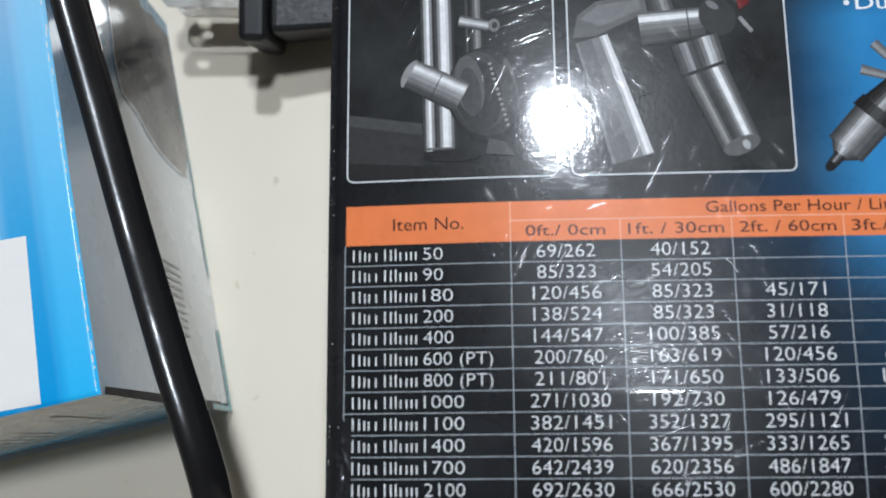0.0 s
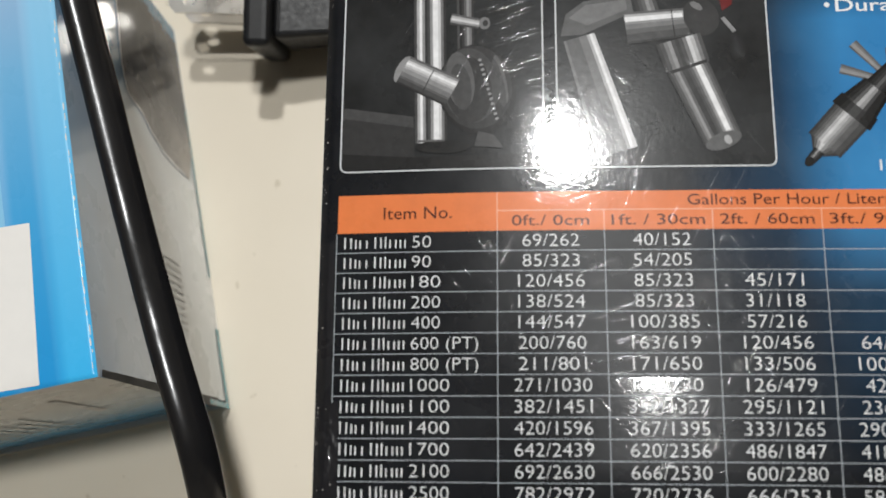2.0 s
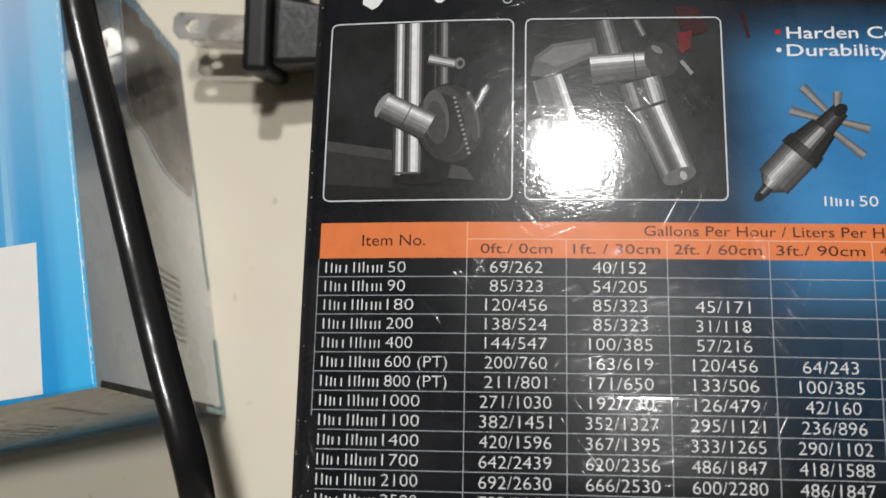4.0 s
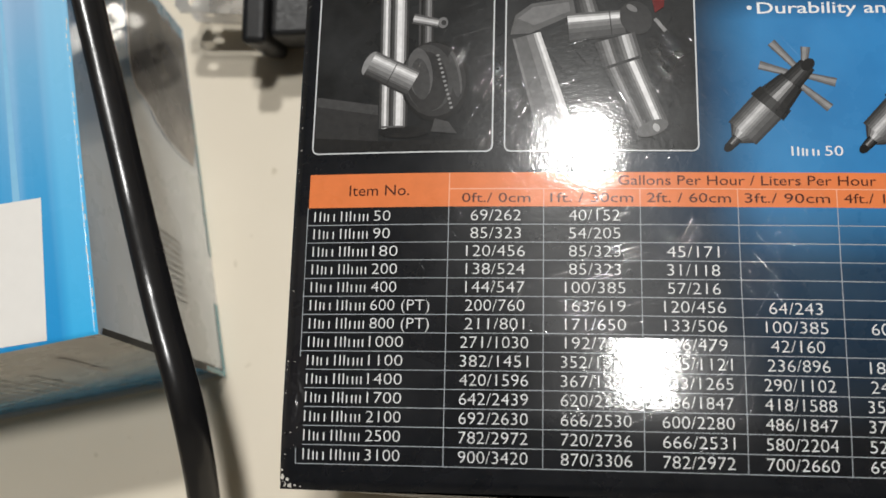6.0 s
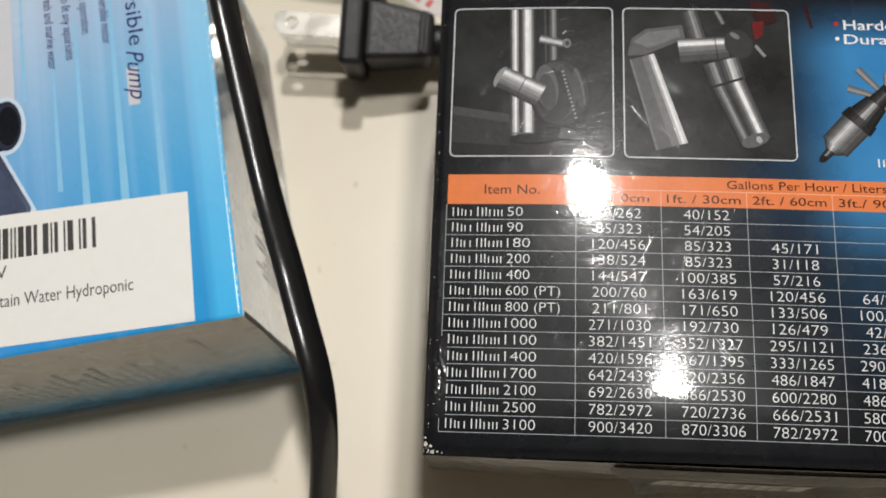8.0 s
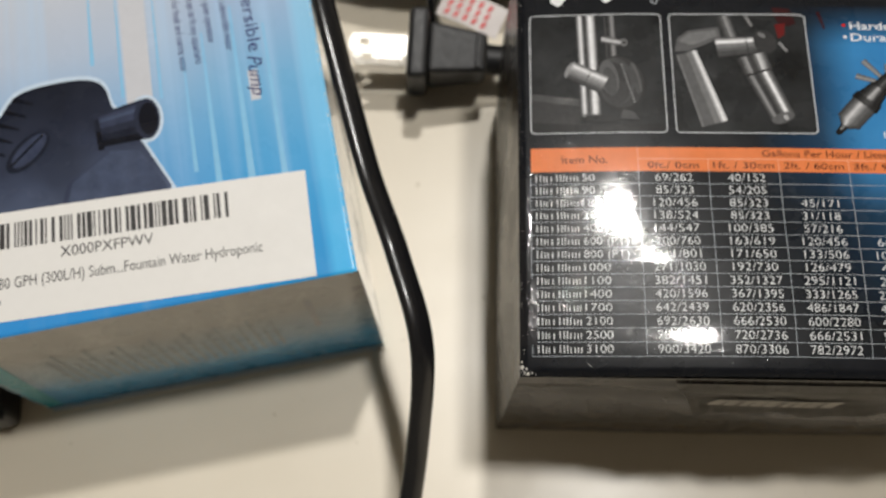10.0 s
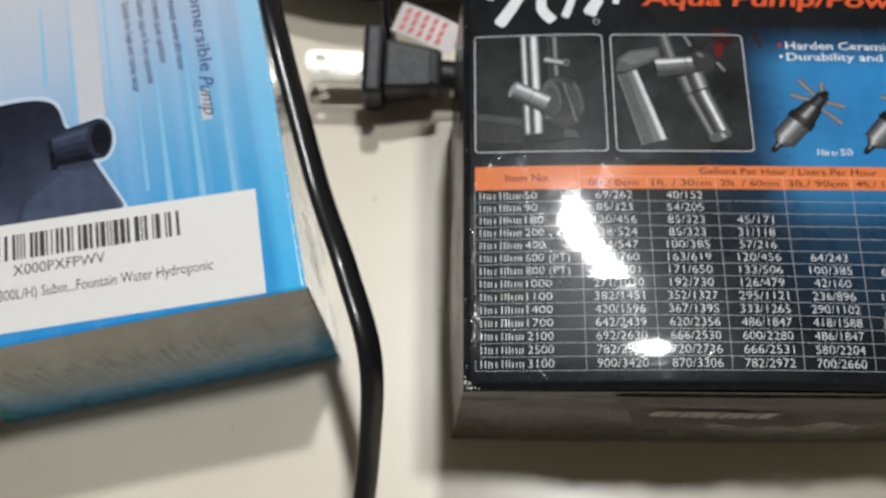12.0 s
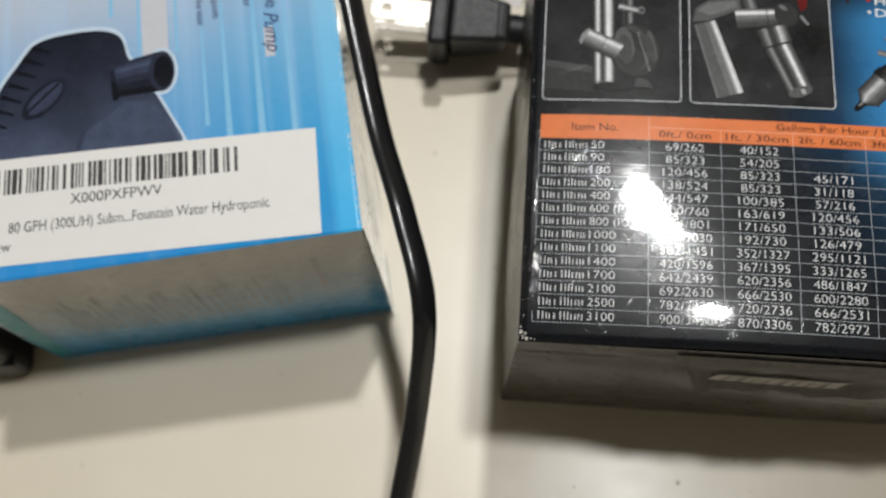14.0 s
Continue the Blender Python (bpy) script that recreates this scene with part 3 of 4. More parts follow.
STEEL = [2, 5, 8, 9, 9, 6, 3, 2, 6, 9, 7, 3]
DIM = [2, 3, 4, 5, 6, 5, 4, 3, 2]
photo_panel(XL, XA, [
    ("pictured_ground", [(GREYS[2], [[(2.9, 62.0), (13.1, 60.3), (13.4, 53.0), (2.9, 53.0)]]), (GREYS[3], [[(2.9, 62.0), (13.1, 60.3), (13.2, 58.6), (2.9, 60.4)]]),
                         (GREYS[1], [[(2.9, 55.0), (13.4, 54.2), (31.0, 54.4), (31.0, 52.6), (2.9, 52.6)]])]),
    ("pictured_pipe", tube((15.2, 81.4), (15.7, 56.3), 4.7, 4.6, STEEL, GREYS)),
    ("pictured_rod", tube((20.4, 81.4), (20.6, 70.0), 2.5, 2.4, [2, 5, 6, 4, 2, 1, 3], GREYS)),
    ("pictured_disc", [(GREYS[1], [ellipse(22.2, 64.2, 5.6, 6.9, 8)]), (GREYS[2], [ellipse(22.0, 64.5, 5.2, 6.4, 8)]), (GREYS[3], [ellipse(21.2, 64.8, 4.0, 5.8, 8)]), (GREYS[2], [ellipse(21.0, 64.2, 3.3, 5.2, 8)]), (GREYS[4], [ellipse(19.8, 65.6, 2.0, 4.4, 8)]), (GREYS[3], [ellipse(19.9, 64.6, 1.5, 3.6, 8)]), (GREYS[4], [ellipse(25.6, 65.6, 0.7, 3.8, 12)]), (GREYS[3], [ellipse(25.3, 65.0, 0.7, 3.8, 12)])]
     + [(GREYS[6], [ellipse(22.6 + 0.20 * k, 68.6 - 0.75 * k, 0.26, 0.2, 20) for k in range(13)])]),
    ("pictured_clamp_end", [(GREYS[6], [ellipse(11.5, 67.6, 1.0, 2.25, -28)])]),
    ("pictured_clamp", tube((11.5, 67.6), (18.7, 63.8), 4.5, 4.7, [4, 6, 8, 9, 8, 7, 6, 6, 5, 5, 4, 3, 3, 2], GREYS) + [(GREYS[2], [bar((16.0, 67.4), (14.2, 63.6), 0.14)])]),
    ("pictured_screw", tube((18.4, 75.2), (22.6, 74.2), 1.8, 1.6, [4, 7, 8, 6, 3], GREYS) + [(GREYS[5], [ellipse(23.3, 74.3, 0.8, 1.0)]), (GREYS[2], [ellipse(23.4, 74.3, 0.4, 0.5)])]),
    ("pictured_foot", [(GREYS[1], [ellipse(17.4, 55.6, 4.0, 1.0)]), (GREYS[4], [rect(13.8, 56.4, 17.6, 56.7)]), (GREYS[3], [[(22.4, 57.8), (24.6, 57.2), (26.0, 55.2), (21.8, 55.6)]])]),
])
photo_panel(XB, XC, [
    ("pictured_arm", [(GREYS[4], [[(34.2, 72.0), (35.0, 75.4), (37.6, 77.4), (44.2, 78.4), (44.7, 75.6), (37.4, 72.2)]]), (GREYS[5], [[(35.4, 74.8), (37.8, 76.8), (43.6, 77.6), (43.8, 76.0), (38.0, 73.6)]])]),
    ("pictured_leg", tube((36.8, 71.8), (41.8, 54.4), 4.6, 5.8, [8, 9, 7, 5, 5, 5, 4, 4, 4, 4, 4, 5], GREYS)),
    ("pictured_neck", tube((45.4, 81.3), (46.9, 75.0), 2.9, 3.2, [3, 5, 6, 4, 3, 2], GREYS)),
    ("pictured_rod", tube((50.4, 81.3), (51.6, 78.6), 1.0, 1.0, [4, 6, 3], GREYS)),
    ("pictured_head", tube((43.5, 73.0), (52.4, 73.8), 5.0, 4.4, [4, 7, 9, 9, 6, 5, 5, 4, 4, 3, 3, 3, 2], GREYS) + [(GREYS[1], [bar((50.0, 76.0), (50.4, 71.6), 0.16)])]),
    ("pictured_knob", [(GREYS[2], [ellipse(54.2, 74.6, 2.5, 3.0, 20)]), (GREYS[5], [ellipse(53.6, 76.3, 1.0, 0.5, -35)]), (GREYS[6], [bar((57.2, 74.4), (58.8, 72.2), 0.6)])]),
    ("pictured_joint", tube((50.8, 71.2), (52.0, 66.9), 6.6, 6.4, [3, 5, 7, 8, 5, 3, 2, 3, 6, 5, 3, 2], GREYS)),
    ("pictured_tube", tube((52.0, 66.8), (56.3, 56.0), 6.0, 5.4, [3, 4, 6, 9, 9, 6, 4, 3, 2, 2, 4, 6, 5, 3, 2], GREYS) + [(GREYS[1], [bar((49.1, 65.9), (54.7, 67.8), 0.5)]), (GREYS[4], [ellipse(56.4, 55.9, 2.65, 1.2, 22)]), (GREYS[7], [ellipse(57.0, 56.0, 0.5, 0.7, 22)])]),
    ("pictured_lever", [(ink("deep_red_ink", (0.12, 0.010, 0.010)), [[(56.6, 79.0), (59.0, 79.4), (58.6, 76.4), (57.2, 75.4)]])]),
])

M_DULLRED = ink("dull_red_ink", (0.032, 0.006, 0.007))
SHEET.lay("red_mark", [(M_DULLRED, [[(56.4, 83.6), (60.2, 83.2), (61.4, 79.4), (59.6, 78.6), (57.4, 79.6)]])], 0.00014, label="faint dark red printed stroke")
SHEET.lay("red_mark", [(M_DULLRED, [bar((66.6, 82.6), (67.6, 78.2), 0.8, 0.5)])], 0.00002, label="faint dark red printed stroke")

# spec table
TABLE_ROWS = [("50", "69/262", "40/152"), ("90", "85/323", "54/205"), ("180", "120/456", "85/323", "45/171"), ("200", "138/524", "85/323", "31/118"),
              ("400", "144/547", "100/385", "57/216"), ("600 (PT)", "200/760", "163/619", "120/456", "64/243"), ("800 (PT)", "211/801", "171/650", "133/506", "100/385", "60/228"),
              ("1000", "271/1030", "192/730", "126/479", "42/160"), ("1100", "382/1451", "352/1327", "295/1121", "236/896", "180/684"),
              ("1400", "420/1596", "367/1395", "333/1265", "290/1102", "243/923"), ("1700", "642/2439", "620/2356", "486/1847", "418/1588", "352/1338"),
              ("2100", "692/2630", "666/2530", "600/2280", "486/1847", "375/1425"), ("2500", "782/2972", "720/2736", "666/2531", "580/2204", "529/2010"),
              ("3100", "900/3420", "870/3306", "782/2972", "700/2660", "690/2622")]
YH, YG, YR, COL, STEP, COLS = 48.8, 43.3, 3.8, 25.0, 14.65, 7
PITCH = (YG - YR) / 14
XR = COL + STEP * COLS
spec = SHEET.lay("spec_table", [(M_LINE, [rect(XL - 0.16, YR, XL - 0.04, YG)])], 0.000014, label="thin grey ruled table of white figures")
for k in range(1, 15):
    SHEET.lay("row_line", [(M_LINE, [rect(XL - 0.1, YG - PITCH * k - 0.06, XR, YG - PITCH * k + 0.06)])], 0.000014, spec)
for k in range(COLS + 1):
    SHEET.lay("column_line", [(M_LINE, [rect(COL + STEP * k - 0.06, YR, COL + STEP * k + 0.06, YG)])], 0.000018, spec)
head = SHEET.lay("table_header", [(M_ORANGE, [rect(XL, YG, XR, YH)]), (ink("pale_orange_ink", (0.80, 0.40, 0.26)), [rect(COL - 0.08, YG, COL + 0.08, YH), rect(COL, 46.08, XR, 46.24)]
                                   + [rect(COL + STEP * k - 0.07, YG, COL + STEP * k + 0.07, 46.1) for k in range(1, COLS)])], 0.000014, label="orange header band")
SHEET.text("Item No.", 13.9, 45.2, 1.75, M_BROWNINK, 0.00006, head, width=9.6, align="CENTER")
SHEET.text("Gallons Per Hour / Liters Per Hour", 70.3, 46.75, 1.55, M_BROWNINK, 0.00006, head, width=38.5, align="CENTER")
for k, words in enumerate(("0ft./ 0cm", "1ft. / 30cm", "2ft. / 60cm", "3ft./ 90cm", "4ft./ 120cm")):
    SHEET.text(words, COL + STEP * (k + 0.5), 44.0, 1.5, M_BROWNINK, 0.00006, head, width=10.6 if k == 0 else 12.6, align="CENTER")
SHEET.lay("unread_heading", [(M_BROWNINK, [rect(COL + STEP * (k + 0.5) - 5.5, 44.0, COL + STEP * (k + 0.5) + 5.5, 45.3)]) for k in (5, 6)], 0.00006, head)


def word_bars(x, y, strokes, high=1.6, w=0.2):
    """A word as plain upright bars: (step to it, share of the full height) for each."""
    out = []
    for gap, share in strokes:
        x += gap
        out.append(rect(x, y, x + w, y + high * share))
    return out


SHORT_BARS = ((0.0, 1), (0.85, 0.95), (0.7, 0.8), (0.6, 0.72), (0.95, 0.72))
LONG_BARS = ((0.0, 1), (0.8, 0.95), (0.65, 1), (0.65, 0.72), (0.8, 0.72), (0.65, 0.72), (0.65, 0.72))
for r, row in enumerate(TABLE_ROWS):
    base = YG - PITCH * (r + 1) + 0.62
    for stripe in word_bars(3.6, base, SHORT_BARS) + word_bars(7.9, base, LONG_BARS):
        SHEET.lay("word_bar", [(M_WHITE, [stripe])], 0.00003, spec)
    digits = row[0].split(" ")[0]
    wide = 1.32 * len(digits) + (5.2 if "(" in row[0] else 0)
    SHEET.text(row[0], 13.2, base, 1.72, M_WHITE, 0.00003, spec, width=wide, bold=-0.014)
    for k, words in enumerate(row[1:]):
        SHEET.text(words, COL + STEP * (k + 0.5) + (0.4 if k else 0), base - 0.05, 1.80, M_WHITE, 0.00003, spec, width=1.24 * len(words) + 0.3, align="CENTER", bold=-0.014)
    if r in (8, 9, 10, 11, 12, 13):
        SHEET.lay("unread_figures", [(M_WHITE, [rect(COL + STEP * 5.5 - 4.2, base, COL + STEP * 5.5 - 0.6, base + 1.6), rect(COL + STEP * 5.5 + 0.2, base, COL + STEP * 5.5 + 4.6, base + 1.6)])], 0.00003, spec)

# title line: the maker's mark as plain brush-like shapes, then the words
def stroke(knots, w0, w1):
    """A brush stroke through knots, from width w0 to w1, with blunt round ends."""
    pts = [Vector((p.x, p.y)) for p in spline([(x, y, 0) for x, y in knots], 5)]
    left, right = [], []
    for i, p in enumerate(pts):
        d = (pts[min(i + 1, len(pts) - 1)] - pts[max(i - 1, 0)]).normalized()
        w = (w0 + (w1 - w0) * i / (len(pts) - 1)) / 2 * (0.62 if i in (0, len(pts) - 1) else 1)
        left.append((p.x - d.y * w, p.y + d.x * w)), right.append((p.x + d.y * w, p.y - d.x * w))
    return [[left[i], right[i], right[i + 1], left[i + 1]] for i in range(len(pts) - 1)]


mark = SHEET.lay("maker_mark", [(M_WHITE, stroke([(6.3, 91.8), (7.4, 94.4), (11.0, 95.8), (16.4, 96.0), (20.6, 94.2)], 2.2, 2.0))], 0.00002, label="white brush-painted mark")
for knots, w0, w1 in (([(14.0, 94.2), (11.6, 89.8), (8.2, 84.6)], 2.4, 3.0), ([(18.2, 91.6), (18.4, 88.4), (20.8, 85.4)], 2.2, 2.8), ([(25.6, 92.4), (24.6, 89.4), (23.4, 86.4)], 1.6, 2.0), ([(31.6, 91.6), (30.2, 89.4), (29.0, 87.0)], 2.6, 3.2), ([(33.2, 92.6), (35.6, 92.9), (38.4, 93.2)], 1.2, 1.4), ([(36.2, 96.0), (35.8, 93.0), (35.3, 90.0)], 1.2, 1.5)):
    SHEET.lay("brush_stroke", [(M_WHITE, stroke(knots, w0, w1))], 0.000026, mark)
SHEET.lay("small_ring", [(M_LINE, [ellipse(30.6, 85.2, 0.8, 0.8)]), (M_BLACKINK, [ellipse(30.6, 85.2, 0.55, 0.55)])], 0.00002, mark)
SHEET.text("Aqua Pump/PowerHead", 41.3, 89.7, 4.0, M_TITLE, 0.00002, width=84.0, slant=0.16, bold=0.022, label="red-orange slanted title lettering", name="title_lettering")
SHEET.lay("bullet", [(M_REDINK, [ellipse(72.0, 79.2, 0.45, 0.45)])], 0.00002)
SHEET.lay("bullet", [(M_WHITE, [ellipse(72.0, 76.2, 0.40, 0.40)])], 0.00002)
SHEET.text("Harden Ceramic Shaft & Ceramic", 73.3, 78.1, 1.95, M_WHITE, 0.00002, width=49.5, bold=0.008)
SHEET.text("Durability and Silent Operation", 73.2, 75.2, 1.95, M_WHITE, 0.00002, width=49.0, bold=0.008)


def pictured_rotor(x, y, words):
    """A printed impeller with its magnet cylinder, tip and blades."""
    at = (x, y, 0)
    g = GREYS

    def on(s):
        return (1.7 + 0.68 * s, 1.1 + 0.733 * s)

    p = SHEET.lay("pictured_rotor", tube(on(3.0), on(9.0), 5.5, 5.7, [2, 3, 4, 5, 7, 8, 7, 6, 5, 4, 4, 3, 3, 2], g), 0.00004, at=at, label="printed steel and black impeller")
    for a, b in ((on(16.8), (8.8, 18.4)), (on(16.0), (6.8, 14.6)), (on(16.4), (18.3, 11.6)), (on(15.0), (17.2, 7.4)), (on(17.5), (14.0, 17.6))):
        SHEET.lay("pictured_blade", tube(a, b, 0.9, 1.5, [4, 6, 6, 5, 4], g), 0.00002, p, at=at)
    SHEET.lay("pictured_tip", tube(on(-0.4), on(2.0), 1.3, 1.7, [0, 2, 6, 3, 1, 0], g) + [(g[0], [ellipse(*on(-0.2), 0.75, 0.6, 45)])], 0.00006, p, at=at)
    SHEET.lay("pictured_shoulder", tube(on(1.6), on(3.1), 1.8, 4.8, [2, 4, 6, 8, 6, 4, 3, 2], g), 0.00005, p, at=at)
    SHEET.lay("pictured_collar", tube(on(8.8), on(10.8), 6.5, 6.1, [0, 0, 1, 2, 3, 3, 2, 1, 1, 0], g), 0.00005, p, at=at)
    SHEET.lay("pictured_sleeve", tube(on(10.6), on(14.6), 5.6, 4.2, [0, 1, 2, 4, 7, 6, 3, 1, 1, 0], g), 0.00006, p, at=at)
    SHEET.lay("pictured_hub", tube(on(14.4), on(18.4), 3.4, 2.7, [0, 1, 2, 4, 2, 1, 0], g) + [(g[0], [ellipse(*on(18.4), 1.2, 0.9, 45)])], 0.00007, p, at=at)
    for stripe in word_bars(11.0, -0.3, SHORT_BARS + ((0.75, 0.6),), 1.5, 0.3):
        SHEET.lay("word_bar", [(M_WHITE, [stripe])], 0.00002, p, at=at)
    SHEET.text(words, x + 16.0, y - 0.3, 1.6, M_WHITE, 0.00002, p, width=2.7)


pictured_rotor(66.3, 51.8, "50")
pictured_rotor(86.5, 51.6, "90")
pictured_rotor(106.0, 51.4, "180")

# worn corner and chipped rim, with glints painted among the chips
rng = random.Random(4)


def worn_glint_spots(name, spots, label):
    lay = []
    for cx, cy, r in spots:
        n = 7
        lay.append([(cx + r * rng.uniform(0.35, 1.1) * math.cos(6.283 * k / n), cy + r * rng.uniform(0.35, 1.1) * math.sin(6.283 * k / n)) for k in range(n)])
    return SHEET.lay(name, [(M_WORN_GLINT, lay)], 0.00003, label=label)


worn_glint_spots("worn_corner", [(0.7, 0.7, 0.75), (1.6, 0.5, 0.5), (0.5, 1.8, 0.5), (2.4, 0.6, 0.3), (1.3, 1.4, 0.35), (0.4, 2.8, 0.25), (3.2, 0.4, 0.2)], "frayed pale cardboard corner")
worn_glint_spots("worn_corner", [(0.7, 100.0, 0.8), (1.7, 100.2, 0.55), (2.3, 99.9, 0.3), (0.5, 98.9, 0.3)], "frayed pale cardboard corner")
# the dense cluster near the front paints specular glitter as pale spots
worn_glint_spots("rim_chips_glints", [(rng.uniform(0.35, 0.9), rng.uniform(4, 97), rng.choice((0.05, 0.07, 0.12))) for _ in range(34)]
           + [(rng.uniform(0.4, 2.6), rng.gauss(12.5, 3.2), rng.choice((0.05, 0.07, 0.10, 0.18))) for _ in range(60)], "pale chips and painted glints along the worn rim")


def crumpled_rim(x0, x1, y0, y1, deep):
    """A wrinkled patch of the laminate by the worn rim, where light glints."""
    bm, n, m = bmesh.new(), 22, 70
    rows = []
    for j in range(m + 1):
        y, row = y0 + (y1 - y0) * j / m, []
        for i in range(n + 1):
            x = x0 + (x1 - x0) * i / n
            fade = math.sin(math.pi * i / n) * math.sin(math.pi * j / m)
            rough = noise.noise(Vector((x * 900, y * 620, 3.0))) + 0.6 * noise.noise(Vector((x * 2100, y * 1500, 8.0)))
            row.append(bm.verts.new((x, y, lid_height(x, y) + 0.000012 + fade * deep * (0.55 + rough * 0.8))))
        rows.append(row)
    for a, b in zip(rows, rows[1:]):
        for i in range(n):
            bm.faces.new((a[i], a[i + 1], b[i + 1], b[i]))
    part("crumpled_rim", bm, M_BLACKINK, carton, "crumpled glossy black laminate", smooth=True)


crumpled_rim(0.0003, 0.0035, 0.0060, 0.0200, 0.00017)
crumpled_rim(0.0003, 0.0025, 0.0200, 0.0420, 0.00007)

# ---- the sky-blue pump carton ----
LW, LD, LH = 0.0925, 0.0915, 0.0690


def flat_height(x, y):
    edge = min(-x, x + LW, y, LD - y)
    return LH + 0.0006 * math.sin(math.pi * min(max(-x / LW, 0), 1)) * math.sin(math.pi * min(max(y / LD, 0), 1)) - (max(0, 0.0007 - edge) ** 2) / 0.0014


def blue_carton():
    ob = thing("pump_carton", pose(-0.0343, 0.0243, 0, 0, 0, 12), "sky-blue printed carton with grey sides, on the cream table", "box")
    bm, gx, gy = bmesh.new(), rim_steps(LW, 30), rim_steps(LD, 30)
    nx, ny = len(gx) - 1, len(gy) - 1
    g = [[bm.verts.new((-x, y, flat_height(-x, y))) for x in gx] for y in gy]
    for j in range(ny):
        for i in range(nx):
            bm.faces.new((g[j][i], g[j + 1][i], g[j + 1][i + 1], g[j][i + 1]))
    part("lid", bm, M_BLUE, ob, "sky-blue print with pale streaks", smooth=True)

    def side(name, p, q, out, mat, bow, label=""):
        b2, n, nz = bmesh.new(), 24, 10
        cols = []
        for i in range(n + 1):
            t = i / n
            x, y = p[0] + (q[0] - p[0]) * t, p[1] + (q[1] - p[1]) * t
            top = flat_height(x, y)
            cols.append([b2.verts.new((x + out[0] * bow * math.sin(math.pi * t) * math.sin(math.pi * k / nz) + (0.0010 if x > -0.01 else 0.0) * (1 - k / nz), (0.0022 if y < 0.01 else 0.0) * (1 - k / nz) + y + out[1] * bow * math.sin(math.pi * t) * math.sin(math.pi * k / nz), top * k / nz)) for k in range(nz + 1)])
        for a, b in zip(cols, cols[1:]):
            for k in range(nz):
                b2.faces.new((a[k], b[k], b[k + 1], a[k + 1]))
        return part(name, b2, mat, ob, label, smooth=True)

    side("front_wall", (-LW, 0), (0, 0), (0, -1), M_FRONT, 0.0012, "grey front fading to blue below")
    side("side_wall", (0, 0), (0, LD), (1, 0), M_SILVER, 0.0004, "glossy silver-grey side")
    side("back_wall", (0, LD), (-LW, LD), (0, 1), M_FRONT, 0.0008)
    side("side_wall", (-LW, LD), (-LW, 0), (-1, 0), M_SILVER, 0.0008)
    part("base_panel", box_bm(-LW + 0.001, 0.001, 0, -0.001, LD - 0.001, 0.0006), M_SILVER, ob)
    return ob


blue = blue_carton()
TOP = Sheet(blue, flat_height)
# pale beam of light and the pictured pump
TOP.lay("printed_beam", [(M_BEAM, [rect(-45.4, 50.0, -39.4, 90.0)])], 0.000008, fine=0.006)
for x, w, y0, y1 in ((-52.6, 0.5, 62.0, 84.0), (-46.2, 0.35, 52.0, 86.0), (-37.4, 0.35, 50.0, 86.0), (-26.7, 0.7, 26.0, 66.0), (-19.4, 0.8, 26.0, 72.0), (-12.1, 0.8, 10.0, 66.0), (-31.5, 0.5, 30.0, 60.0)):
    TOP.lay("printed_ray", [(M_RAY, [[(x - w, y0), (x + w, y0), (x + w * 0.3, y1), (x - w * 0.3, y1)]])], 0.000009, fine=0.006)
PUMP_OUT = [(-37.3, 28.0), (-42.5, 39.3), (-49.0, 50.6), (-50.6, 56.2), (-55.0, 58.6), (-63.0, 59.0), (-70.3, 57.6), (-74.6, 52.4), (-78.2, 47.2), (-81.6, 40.0), (-84.6, 30.0), (-84.6, 24.0), (-38.0, 24.0)]
c0 = (-60.0, 40.0)


def make_slate():
    """Photographic slate plastic: lighter at the foot, darker at the crown, faintly mottled."""
    mat, nt, bsdf = material("slate_photo_ink")
    c = ramp(nt, axis_of(nt, "Y", 0.024, 0.060), [(0.0, (0.075, 0.094, 0.150)), (0.30, (0.046, 0.058, 0.098)), (0.65, (0.022, 0.027, 0.047)), (1.0, (0.009, 0.011, 0.018))])
    glow = ramp(nt, noise_tex(nt, 60, 2), [(0.35, (0.75,) * 3), (0.7, (1.35,) * 3)])
    nt.links.new(mix(nt, 1.0, c, glow, "MULTIPLY"), bsdf.inputs["Base Color"])
    laminate(nt, bsdf, 0.22)
    return mat


M_SLATE = make_slate()
smooth_out = [(p.x, p.y) for p in spline([(x, y, 0) for x, y in PUMP_OUT[2:-2]], 4)]
outline = [PUMP_OUT[-1], PUMP_OUT[0], PUMP_OUT[1]] + smooth_out + [PUMP_OUT[-2]]
TOP.lay("printed_halo", [(M_HALO, [[(c0[0] + (x - c0[0]) * 1.045, c0[1] + (y - c0[1]) * 1.06) for x, y in outline], ellipse(-41.4, 45.6, 4.0, 6.2)])], 0.000010, label="pale printed glow round the pump", fine=0.005)
pump_print = TOP.lay("printed_pump", [(M_SLATE, [outline])], 0.000016, label="printed picture of a dark slate pump", fine=0.005)
TOP.lay("printed_skirt", [(SLATES[4], [[(-38.2, 28.0), (-43.6, 38.0), (-50.0, 39.0), (-60.0, 33.0), (-62.0, 26.0), (-38.6, 26.0)]]), (SLATES[3], [[(-60.0, 33.0), (-62.0, 26.0), (-60.8, 26.0), (-59.0, 32.6), (-50.4, 38.6), (-50.0, 39.0)]])], 0.000022, pump_print)
for k in range(8):
    TOP.lay("printed_fin", [(SLATES[0], [bar((-71.4 - 1.75 * k, 56.8 - 3.0 * k), (-66.8 - 1.7 * k, 54.6 - 3.0 * k), 1.25, 0.5)])], 0.000022, pump_print)
